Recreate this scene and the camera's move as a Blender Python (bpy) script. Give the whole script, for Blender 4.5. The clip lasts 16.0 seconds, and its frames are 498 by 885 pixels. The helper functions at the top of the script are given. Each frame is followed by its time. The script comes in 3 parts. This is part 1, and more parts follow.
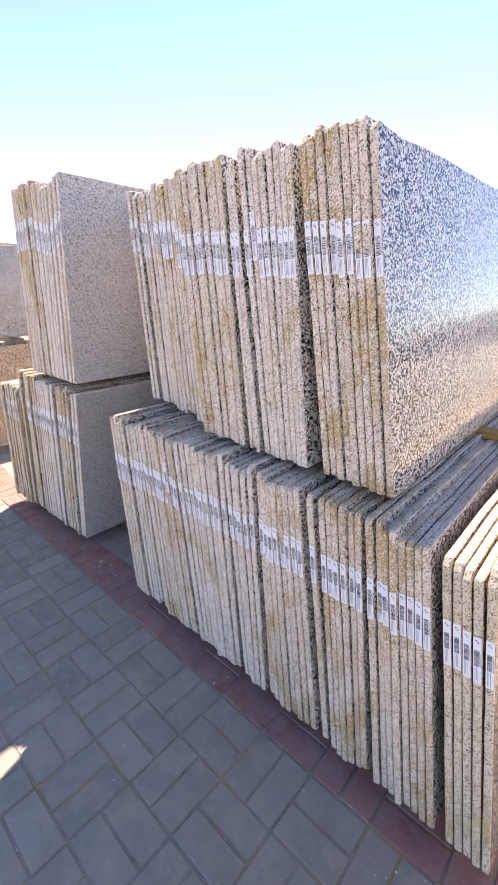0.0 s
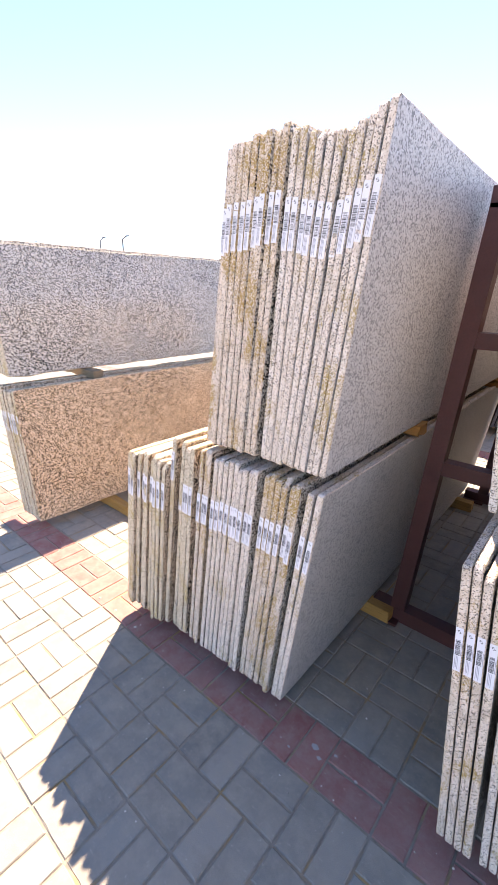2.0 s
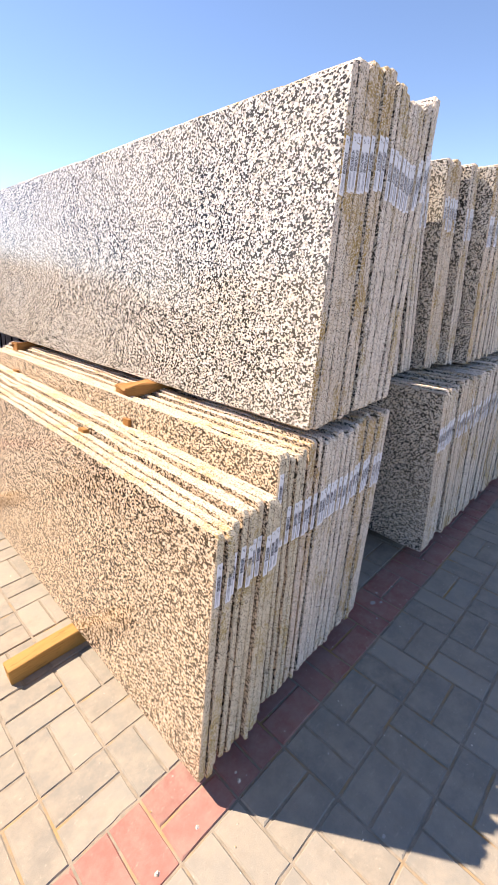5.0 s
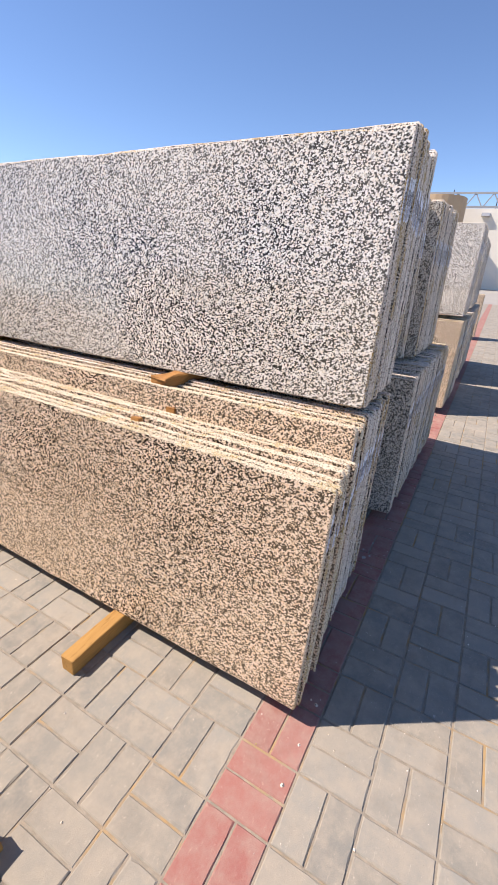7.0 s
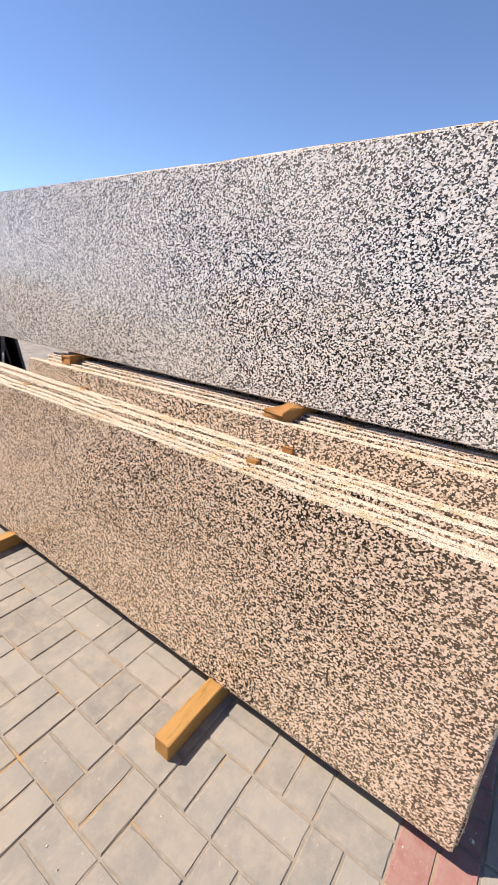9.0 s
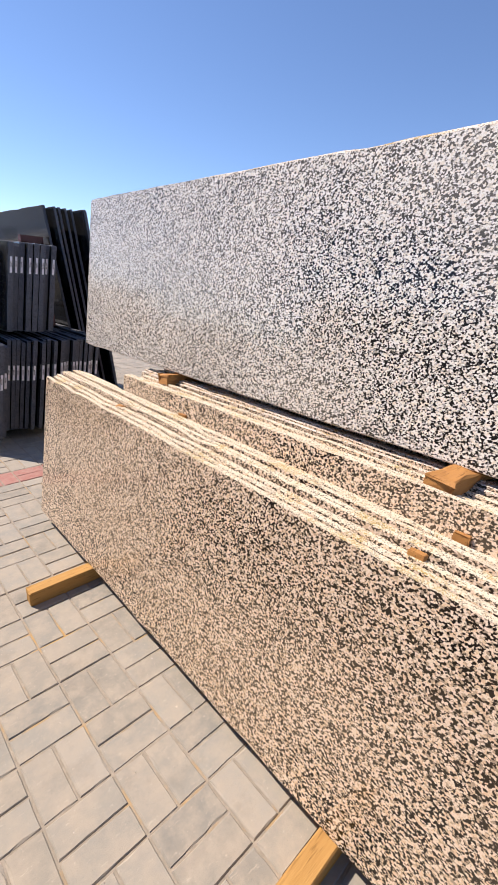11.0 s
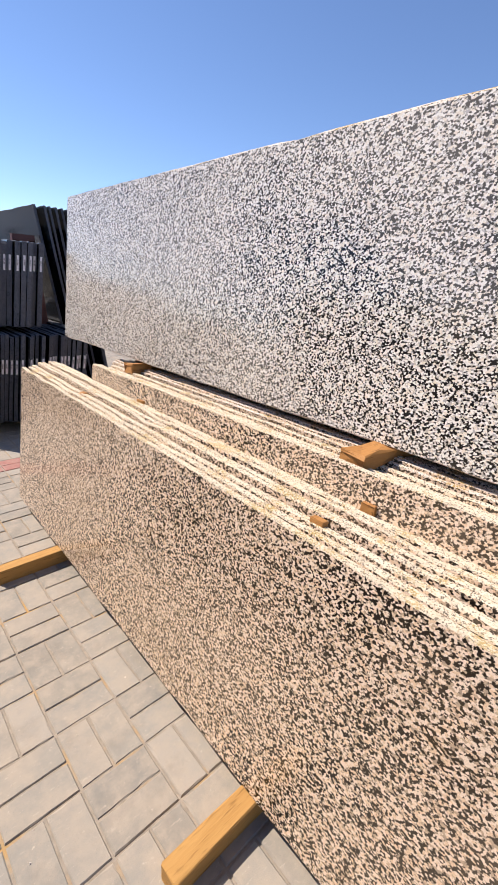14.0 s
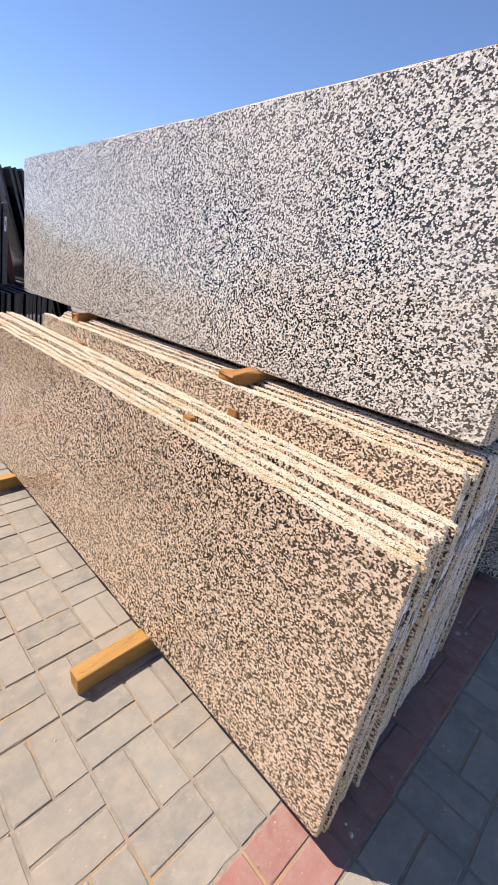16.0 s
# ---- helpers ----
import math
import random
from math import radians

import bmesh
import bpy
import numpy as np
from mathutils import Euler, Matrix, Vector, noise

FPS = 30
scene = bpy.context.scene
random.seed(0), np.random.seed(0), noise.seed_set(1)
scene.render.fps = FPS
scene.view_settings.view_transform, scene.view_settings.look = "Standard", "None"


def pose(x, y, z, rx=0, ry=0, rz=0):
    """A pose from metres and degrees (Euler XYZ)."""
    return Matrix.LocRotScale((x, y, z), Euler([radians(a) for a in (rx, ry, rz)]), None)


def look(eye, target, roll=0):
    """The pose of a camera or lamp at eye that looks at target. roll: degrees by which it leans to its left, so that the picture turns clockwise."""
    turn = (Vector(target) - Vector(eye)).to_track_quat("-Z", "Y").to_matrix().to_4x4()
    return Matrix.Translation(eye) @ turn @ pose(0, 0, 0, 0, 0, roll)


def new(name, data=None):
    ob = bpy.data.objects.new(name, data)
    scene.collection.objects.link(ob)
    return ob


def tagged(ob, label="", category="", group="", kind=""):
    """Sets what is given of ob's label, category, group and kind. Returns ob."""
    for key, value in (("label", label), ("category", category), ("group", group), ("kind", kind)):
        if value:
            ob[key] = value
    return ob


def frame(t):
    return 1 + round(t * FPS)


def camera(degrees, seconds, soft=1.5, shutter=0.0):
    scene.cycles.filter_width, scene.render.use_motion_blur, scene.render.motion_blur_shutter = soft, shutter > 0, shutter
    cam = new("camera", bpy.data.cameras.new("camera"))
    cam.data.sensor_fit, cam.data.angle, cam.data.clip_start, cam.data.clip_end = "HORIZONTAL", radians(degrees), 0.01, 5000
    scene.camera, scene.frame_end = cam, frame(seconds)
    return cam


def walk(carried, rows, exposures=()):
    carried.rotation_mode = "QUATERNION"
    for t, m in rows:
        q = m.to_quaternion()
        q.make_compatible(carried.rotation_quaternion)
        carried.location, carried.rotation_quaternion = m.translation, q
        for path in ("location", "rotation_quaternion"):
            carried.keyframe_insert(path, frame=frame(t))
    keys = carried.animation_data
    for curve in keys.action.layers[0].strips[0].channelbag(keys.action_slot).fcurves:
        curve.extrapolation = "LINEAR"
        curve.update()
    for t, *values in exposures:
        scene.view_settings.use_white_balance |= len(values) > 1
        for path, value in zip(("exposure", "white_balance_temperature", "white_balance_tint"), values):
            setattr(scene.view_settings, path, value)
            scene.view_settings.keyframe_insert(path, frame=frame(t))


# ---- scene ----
PATH = [
    (0, (3.08, -1.008, 1.496), (1.842, 0.383, 0.764), 0.8),
    (0.5, (2.737, -1.001, 1.502), (1.501, 0.399, 0.785), 1.6),
    (1, (2.408, -1.013, 1.5), (1.168, 0.387, 0.79), 2.3),
    (1.5, (2.03, -1.065, 1.524), (0.794, 0.344, 0.827), 2.3),
    (2, (1.635, -1.041, 1.497), (0.427, 0.399, 0.814), 1.3),
    (2.5, (1.252, -1.012, 1.503), (0.27, 0.593, 0.824), 3.1),
    (3, (0.924, -1.032, 1.508), (0.468, 0.804, 0.858), 3.9),
    (3.5, (0.626, -0.974, 1.476), (0.456, 0.883, 0.755), 1.5),
    (4, (0.338, -0.898, 1.459), (0.666, 0.922, 0.699), 2.7),
    (4.2, (0.221, -0.882, 1.445), (0.809, 0.871, 0.681), 1.9),
    (6.3, (-0.853, -0.463, 1.441), (0.799, 0.331, 0.641), 2.6),
    (6.5, (-0.863, -0.45, 1.445), (0.791, 0.344, 0.65), 3.1),
    (7, (-0.821, -0.39, 1.449), (0.805, 0.47, 0.664), 3.7),
    (7.5, (-0.75, -0.311, 1.444), (0.822, 0.659, 0.676), 3.6),
    (8, (-0.733, -0.193, 1.444), (0.822, 0.817, 0.695), 3.5),
    (8.5, (-0.729, -0.087, 1.447), (0.809, 0.951, 0.699), 3.3),
    (9, (-0.736, -0.007, 1.434), (0.795, 1.05, 0.7), 3.4),
    (9.5, (-0.67, 0.068, 1.429), (0.783, 1.238, 0.706), 3.0),
    (10, (-0.586, 0.143, 1.433), (0.8, 1.391, 0.71), 2.9),
    (10.2, (-0.569, 0.201, 1.435), (0.801, 1.465, 0.709), 2.9),
    (12.3, (-0.556, 0.529, 1.418), (0.728, 1.897, 0.724), 6.2),
    (12.5, (-0.548, 0.507, 1.42), (0.736, 1.873, 0.723), 5.7),
    (13, (-0.507, 0.411, 1.42), (0.789, 1.765, 0.722), 4.7),
    (13.5, (-0.477, 0.312, 1.42), (0.833, 1.647, 0.714), 4.0),
    (14, (-0.443, 0.178, 1.407), (0.854, 1.522, 0.689), 4.0),
    (14.5, (-0.502, 0.055, 1.408), (0.783, 1.399, 0.67), 3.7),
    (15, (-0.589, -0.089, 1.385), (0.761, 1.175, 0.624), 4.4),
    (15.5, (-0.581, -0.185, 1.384), (0.782, 1.053, 0.603), 5.3),
    (16, (-0.477, -0.325, 1.37), (0.849, 0.937, 0.565), 6.2),
]
EXPOSURES = [(0, 1.63, 7200, 23), (2.0, 1.88, 7300, 21), (3.4, 1.67, 7400, 20), (4.2, 1.45, 7400, 19), (6.3, 0.56, 6340, 17), (16, 0.52, 6340, 17)]
cam = camera(60.9, 16.0, 0.9)
walk(cam, [(t, look(eye, target, roll)) for t, eye, target, roll in PATH], EXPOSURES)

# ---- light ----
SUN_WAY = Vector((-0.36, 0.74, 1.0)).normalized()
sun = new("sun", bpy.data.lights.new("sun", "SUN"))
sun.data.energy, sun.data.angle, sun.data.color = 5.0, radians(0.6), (1.0, 0.90, 0.75)
sun.matrix_world = look(SUN_WAY * 50, (0, 0, 0))
world = bpy.data.worlds.new("sky")
scene.world = world
world.use_nodes = True
wn, wl = world.node_tree.nodes, world.node_tree.links
sky = wn.new("ShaderNodeTexSky")
sky.sky_type, sky.sun_disc = "NISHITA", False
sky.sun_elevation = math.asin(SUN_WAY.z)
sky.sun_rotation = math.atan2(SUN_WAY.x, SUN_WAY.y)
sky.air_density, sky.dust_density, sky.ozone_density = 0.8, 0.0, 4.5
wl.new(sky.outputs[0], wn["Background"].inputs[0])
wn["Background"].inputs[1].default_value = 0.12


# ---- materials ----
class Nodes:
    """A short way to write a node material."""

    def __init__(self, name):
        self.mat = bpy.data.materials.new(name)
        self.mat.use_nodes = True
        self.tree = self.mat.node_tree
        self.bsdf = self.tree.nodes["Principled BSDF"]

    def add(self, kind, **values):
        n = self.tree.nodes.new("ShaderNode" + kind)
        for k, v in values.items():
            n.inputs[k].default_value = v
        return n

    def link(self, a, b):
        self.tree.links.new(a, b)

    def coords(self, scatter=True):
        """Object coordinates, shifted by the object's own random number."""
        tc = self.add("TexCoord")
        if not scatter:
            return tc.outputs["Object"]
        info, mul, plus = self.add("ObjectInfo"), self.add("VectorMath"), self.add("VectorMath")
        mul.operation, plus.operation = "SCALE", "ADD"
        mul.inputs[0].default_value = (17.3, 31.1, 23.7)
        self.link(info.outputs["Random"], mul.inputs["Scale"])
        self.link(tc.outputs["Object"], plus.inputs[0])
        self.link(mul.outputs[0], plus.inputs[1])
        return plus.outputs[0]

    def noise(self, where, scale, detail=3.0, rough=0.55):
        n = self.add("TexNoise", Scale=scale, Detail=detail, Roughness=rough)
        self.link(where, n.inputs["Vector"])
        return n.outputs["Fac"]

    def ramp(self, fac, *stops, hard=False):
        n = self.add("ValToRGB")
        n.color_ramp.interpolation = "CONSTANT" if hard else "LINEAR"
        while len(n.color_ramp.elements) < len(stops):
            n.color_ramp.elements.new(0.5)
        for e, (p, c) in zip(n.color_ramp.elements, stops):
            e.position = p
            e.color = (c, c, c, 1) if isinstance(c, (int, float)) else (*c, 1)
        self.link(fac, n.inputs[0])
        return n.outputs[0]

    def mix(self, fac, a, b, how="MIX"):
        n = self.add("Mix")
        n.data_type, n.blend_type = "RGBA", how
        for v, s in ((fac, n.inputs[0]), (a, n.inputs[6]), (b, n.inputs[7])):
            if isinstance(v, (int, float)):
                s.default_value = v
            elif isinstance(v, tuple):
                s.default_value = (*v, 1)
            else:
                self.link(v, s)
        return n.outputs[2]

    def maths(self, how, a, b=0.0):
        n = self.add("Math")
        n.operation = how
        for v, s in zip((a, b), n.inputs):
            if isinstance(v, (int, float)):
                s.default_value = v
            else:
                self.link(v, s)
        return n.outputs[0]

    def bump(self, height, strength, distance):
        n = self.add("Bump", Strength=strength, Distance=distance)
        self.link(height, n.inputs["Height"])
        self.link(n.outputs[0], self.bsdf.inputs["Normal"])

    def done(self, colour, rough, metal=0.0, spec=0.5):
        for v, k in ((colour, "Base Color"), (rough, "Roughness"), (metal, "Metallic"), (spec, "Specular IOR Level")):
            s = self.bsdf.inputs[k]
            if isinstance(v, tuple):
                s.default_value = (*v, 1)
            elif isinstance(v, (int, float)):
                s.default_value = v
            else:
                self.link(v, s)
        return self.mat


def crystals(m, where, grain):
    """A random number for each crystal of a coarse-grained stone, with wobbly borders."""
    warp, add = m.add("TexNoise", Scale=grain * 1.1, Detail=4.0, Roughness=0.7), m.add("VectorMath")
    add.operation = "MULTIPLY_ADD"
    add.inputs[1].default_value = (1.3 / grain,) * 3
    m.link(where, warp.inputs["Vector"])
    m.link(warp.outputs["Color"], add.inputs[0])
    m.link(where, add.inputs[2])
    v = m.add("TexVoronoi", Scale=grain)
    m.link(add.outputs[0], v.inputs["Vector"])
    split = m.add("SeparateColor")
    m.link(v.outputs["Color"], split.inputs[0])
    return split.outputs[0], split.outputs[1]


def granite_face(name, light, warm, grey, dark, share, grain=82.0, rough=0.13):
    m = Nodes(name)
    p = m.coords()
    turn = m.add("Mapping")
    turn.inputs["Rotation"].default_value = (0.6, 0.3, 0.5)
    turn.inputs["Scale"].default_value = (1.0, 0.88, 1.06)
    m.link(p, turn.inputs["Vector"])
    a, b = crystals(m, turn.outputs[0], grain)
    clump = m.noise(p, grain * 0.27, 3.0)
    key = m.maths("ADD", m.maths("MULTIPLY", a, 0.8), m.maths("MULTIPLY", clump, 0.45))
    mid = tuple(0.55 * w + 0.2 * g for w, g in zip(warm, grey))
    stone = m.ramp(b, (0.0, light), (0.34, warm), (0.60, light), (0.74, mid), (0.88, grey), hard=True)
    stone = m.mix(m.ramp(m.noise(p, 420, 4.0, 0.75), (0.5, 0.0), (0.62, 0.55)), stone, grey)
    mask = m.ramp(key, (share - 0.008, 1.0), (share + 0.008, 0.0))
    col = m.mix(mask, stone, m.mix(m.ramp(m.noise(p, 300, 2.0), (0.62, 0.0), (0.9, 0.2)), dark, grey))
    col = m.mix(m.ramp(m.noise(p, 1.7, 4.0), (0.35, 0.0), (0.75, 0.22)), col, warm)
    r = m.maths("ADD", m.maths("MULTIPLY", m.noise(p, 5.0, 5.0), 0.16), rough - 0.08)
    m.bump(m.noise(p, 420, 2.0), 0.05, 0.0006)
    return m.done(col, r)


def granite_edge(name, light, warm, dark, stain, stain_share=0.6, grain=360.0):
    """The rough sawn rim of a slab, with specks and ochre stains."""
    m = Nodes(name)
    p = m.coords()
    a, b = crystals(m, p, grain)
    col = m.ramp(b, (0.0, light), (0.5, warm), (0.8, light), hard=True)
    col = m.mix(m.ramp(m.noise(p, 38, 5.0, 0.7), (0.42, 0.0), (0.7, 0.55)), col, warm)
    key = m.maths("ADD", m.maths("MULTIPLY", a, 0.6), m.maths("MULTIPLY", m.noise(p, 150, 5.0, 0.75), 0.6))
    col = m.mix(m.ramp(key, (0.395, 0.95), (0.42, 0.0)), col, dark)
    coarse = m.maths("ADD", m.noise(p, 90, 6.0, 0.8), m.maths("MULTIPLY", m.noise(p, 14, 3.0), 0.5))
    col = m.mix(m.ramp(coarse, (0.875, 0.0), (0.92, 0.8)), col, tuple(0.6 * d for d in dark))
    col = m.mix(m.ramp(m.noise(p, 19, 4.0, 0.65), (0.5, 0.0), (0.72, 0.4)), col, tuple(0.45 * w for w in warm))
    geo, tall = m.add("NewGeometry"), m.add("Mapping")
    tall.inputs["Scale"].default_value = (1.0, 1.0, 0.55)
    m.link(geo.outputs["Position"], tall.inputs["Vector"])
    blot = m.maths("MULTIPLY", m.noise(tall.outputs[0], 9.0, 6.0, 0.68), m.maths("ADD", m.noise(p, 130.0, 5.0, 0.9), 0.5))
    spots = m.ramp(m.maths("ADD", m.maths("MULTIPLY", b, 0.5), m.maths("MULTIPLY", m.noise(p, 95, 5.0, 0.8), 0.7)), (0.50, 0.12), (0.62, 1.0))
    col = m.mix(m.maths("MULTIPLY", m.ramp(blot, (stain_share - 0.04, 0.0), (stain_share + 0.04, 1.0)), spots), col, stain)
    info = m.add("ObjectInfo")
    col = m.mix(m.maths("MULTIPLY", info.outputs["Random"], 0.22), col, warm)
    rough_h = m.maths("ADD", m.noise(p, 160, 4.0, 0.7), m.maths("MULTIPLY", m.noise(p, 30, 3.0), 1.5))
    m.bump(rough_h, 0.55, 0.003)
    return m.done(col, 0.82, 0.0, 0.3)


GREY_FACE = granite_face("grey granite, polished", (0.84, 0.79, 0.71), (0.78, 0.68, 0.54), (0.40, 0.375, 0.35), (0.009, 0.008, 0.007), 0.542, 212.0)
PINK_FACE = granite_face("pink granite, polished", (0.84, 0.68, 0.52), (0.76, 0.56, 0.37), (0.37, 0.28, 0.20), (0.009, 0.007, 0.006), 0.552, 212.0)
SAWN_FACE = granite_face("grey granite, sawn back", (0.68, 0.655, 0.635), (0.62, 0.58, 0.545), (0.48, 0.46, 0.44), (0.20, 0.195, 0.19), 0.42, 230.0, 0.5)
SAWN_PLAIN = granite_face("grey granite, sawn smooth", (0.52, 0.50, 0.475), (0.49, 0.465, 0.43), (0.42, 0.405, 0.39), (0.25, 0.245, 0.235), 0.42, 200.0, 0.6)
PALE_EDGE = granite_edge("granite rim, pale", (0.82, 0.74, 0.66), (0.68, 0.57, 0.46), (0.08, 0.068, 0.06), (0.36, 0.25, 0.06), 0.585)
OCHRE_EDGE = granite_edge("granite rim, stained", (0.80, 0.70, 0.60), (0.66, 0.53, 0.40), (0.07, 0.058, 0.05), (0.36, 0.225, 0.045), 0.545)
CREAM_EDGE = granite_edge("granite rim, cream", (0.74, 0.65, 0.50), (0.60, 0.50, 0.36), (0.08, 0.065, 0.05), (0.40, 0.28, 0.09), 0.57)
BLACK_FACE = granite_face("black granite, polished", (0.026, 0.028, 0.031), (0.02, 0.021, 0.024), (0.045, 0.047, 0.05), (0.008, 0.008, 0.009), 0.42, 120.0, 0.11)
BLACK_EDGE = granite_edge("black granite rim", (0.125, 0.135, 0.16), (0.095, 0.102, 0.12), (0.03, 0.03, 0.034), (0.17, 0.17, 0.18), 0.66)
MARBLE_FACE = granite_face("white marble", (0.78, 0.79, 0.80), (0.72, 0.73, 0.75), (0.62, 0.64, 0.66), (0.5, 0.52, 0.54), 0.3, 30.0, 0.2)


def plain(name, colour, rough, vary=0.25, scale=6.0, bump=0.0, fine=80.0, metal=0.0, scatter=True):
    m = Nodes(name)
    p = m.coords(scatter)
    low = tuple(c * (1 - vary) for c in colour)
    col = m.mix(m.noise(p, scale, 5.0, 0.6), low, tuple(min(1, c * (1 + vary * 0.6)) for c in colour))
    col = m.mix(m.ramp(m.noise(p, fine, 3.0), (0.4, 0.0), (0.8, 0.35)), col, low)
    if bump:
        m.bump(m.noise(p, fine, 4.0, 0.65), bump, 0.003)
    return m.done(col, m.maths("ADD", m.maths("MULTIPLY", m.noise(p, fine * 0.3), 0.2), rough - 0.1), metal)


def paver_material(name, tones, dirt):
    """Concrete pavers: each one its own shade, dusty, with pits and scuffs."""
    m = Nodes(name)
    geo, tc, info = m.add("NewGeometry"), m.add("TexCoord"), m.add("ObjectInfo")
    pick = m.maths("FRACT", m.maths("ADD", geo.outputs["Random Per Island"], info.outputs["Random"]))
    p = geo.outputs["Position"]
    col = m.ramp(pick, *((i / (len(tones) - 1), t) for i, t in enumerate(tones)))
    col = m.mix(m.ramp(m.noise(p, 11.0, 6.0, 0.7), (0.40, 0.0), (0.64, 0.8)), col, dirt)
    col = m.mix(m.ramp(m.noise(p, 4.3, 5.0, 0.7), (0.52, 0.0), (0.7, 0.4)), col, tuple(c * 0.6 for c in tones[0]))
    col = m.mix(m.ramp(m.noise(p, 2.1, 3.0), (0.4, 0.0), (0.7, 0.35)), col, dirt)
    grit = m.noise(p, 330, 3.0, 0.7)
    col = m.mix(m.ramp(grit, (0.62, 0.0), (0.72, 0.3)), col, tuple(c * 0.45 for c in tones[0]))
    scuff = m.add("Mapping")
    scuff.inputs["Rotation"].default_value = (0.0, 0.0, 0.7)
    scuff.inputs["Scale"].default_value = (1.0, 4.0, 1.0)
    m.link(p, scuff.inputs["Vector"])
    col = m.mix(m.ramp(m.noise(scuff.outputs[0], 19, 5.0, 0.8), (0.60, 0.0), (0.70, 0.55)), col, tuple(min(1, c * 1.35) for c in dirt))
    col = m.mix(m.ramp(m.noise(p, 55, 5.0, 0.8), (0.62, 0.0), (0.70, 0.6)), col, tuple(min(1, c * 1.5) for c in dirt))
    m.bump(m.maths("ADD", grit, m.maths("MULTIPLY", m.noise(p, 24, 4.0), 1.6)), 0.35, 0.003)
    return m.done(col, 0.86, 0.0, 0.3)


GREY_PAVER = paver_material("grey paver", ((0.215, 0.206, 0.182), (0.30, 0.284, 0.248), (0.255, 0.236, 0.20), (0.335, 0.308, 0.264)), (0.385, 0.33, 0.262))
RED_PAVER = paver_material("red paver", ((0.30, 0.115, 0.10), (0.36, 0.15, 0.125), (0.33, 0.13, 0.11)), (0.38, 0.25, 0.205))


def sand_material():
    """Grey joint sand with orange patches."""
    m = Nodes("joint sand")
    p = m.coords(False)
    col = m.mix(m.noise(p, 30.0, 5.0, 0.7), (0.14, 0.125, 0.10), (0.46, 0.39, 0.31))
    col = m.mix(m.ramp(m.noise(p, 3.6, 4.0, 0.65), (0.52, 0.0), (0.66, 0.85)), col, (0.44, 0.27, 0.10))
    m.bump(m.noise(p, 240.0, 4.0, 0.7), 0.6, 0.003)
    return m.done(col, 0.95, 0.0, 0.2)


SAND = sand_material()


def wood_material(name, light, deep):
    m = Nodes(name)
    p = m.coords()
    stretch = m.add("Mapping")
    stretch.inputs["Scale"].default_value = (3.0, 34.0, 34.0)
    m.link(p, stretch.inputs["Vector"])
    g = stretch.outputs[0]
    col = m.mix(m.noise(g, 2.0, 6.0, 0.65), deep, light)
    col = m.mix(m.ramp(m.noise(g, 5.0, 3.0), (0.58, 0.0), (0.7, 0.7)), col, tuple(c * 0.45 for c in deep))
    m.bump(m.noise(g, 5.0, 5.0), 0.5, 0.003)
    return m.done(col, 0.75, 0.0, 0.3)


WOOD = wood_material("weathered pine", (0.52, 0.31, 0.10), (0.33, 0.16, 0.04))
WOOD_DARK = wood_material("split pine", (0.50, 0.25, 0.07), (0.30, 0.13, 0.04))
WOOD_GREY = wood_material("grey pine", (0.34, 0.26, 0.17), (0.22, 0.16, 0.10))
RUST = plain("red-brown steel paint", (0.105, 0.032, 0.028), 0.55, 0.45, 9.0, 0.25, 120.0)
DARK_STEEL = plain("dark steel", (0.045, 0.035, 0.035), 0.55, 0.3, 9.0)
PAPER = plain("white paper", (0.80, 0.80, 0.84), 0.6, 0.06, 20.0)
INK = plain("black ink", (0.07, 0.07, 0.08), 0.6, 0.1, 20.0)
FAINT = plain("grey print", (0.36, 0.36, 0.42), 0.6, 0.1, 20.0)
WHITE_WALL = plain("white rendered wall", (0.74, 0.73, 0.71), 0.85, 0.12, 0.6, 0.15, 9.0)
CREAM_WALL = plain("cream rendered wall", (0.82, 0.77, 0.67), 0.85, 0.12, 0.5, 0.15, 9.0)
TAN_PANEL = plain("tan sheet cladding", (0.50, 0.36, 0.22), 0.7, 0.15, 0.8, 0.0, 5.0)
WHITE_STEEL = plain("pale steel paint", (0.36, 0.36, 0.36), 0.5, 0.1, 3.0)
GROUND = plain("pale dusty ground", (0.37, 0.345, 0.31), 0.95, 0.25, 0.35, 0.3, 14.0, scatter=False)
CEMENT = plain("dried cement", (0.46, 0.43, 0.40), 0.9, 0.3, 40.0, 0.3, 160.0)
LAMP_GLASS = plain("lamp glass", (0.55, 0.56, 0.58), 0.2, 0.05, 8.0)


# ---- building helpers ----
def mesh_of(name, verts, faces, mats, slots=None):
    me = bpy.data.meshes.new(name)
    me.from_pydata(verts, [], faces)
    for mt in mats:
        me.materials.append(mt)
    if slots is not None:
        me.polygons.foreach_set("material_index", slots)
    me.update()
    return me


def put_part(name, me, parent, at=None, label=""):
    ob = new(name, me)
    ob.parent = parent
    if at is not None:
        ob.matrix_basis = at
    return tagged(ob, label) if label else ob


def thing(name, at, label, category, group=""):
    ob = new(name)
    ob.empty_display_size = 0.05
    ob.matrix_basis = at
    return tagged(ob, label, category, group)


BOX_FACES = [(0, 3, 2, 1), (4, 5, 6, 7), (0, 1, 5, 4), (1, 2, 6, 5), (2, 3, 7, 6), (3, 0, 4, 7)]


def box_data(a, b):
    (x0, y0, z0), (x1, y1, z1) = a, b
    return [(x0, y0, z0), (x1, y0, z0), (x1, y1, z0), (x0, y1, z0), (x0, y0, z1), (x1, y0, z1), (x1, y1, z1), (x0, y1, z1)], BOX_FACES


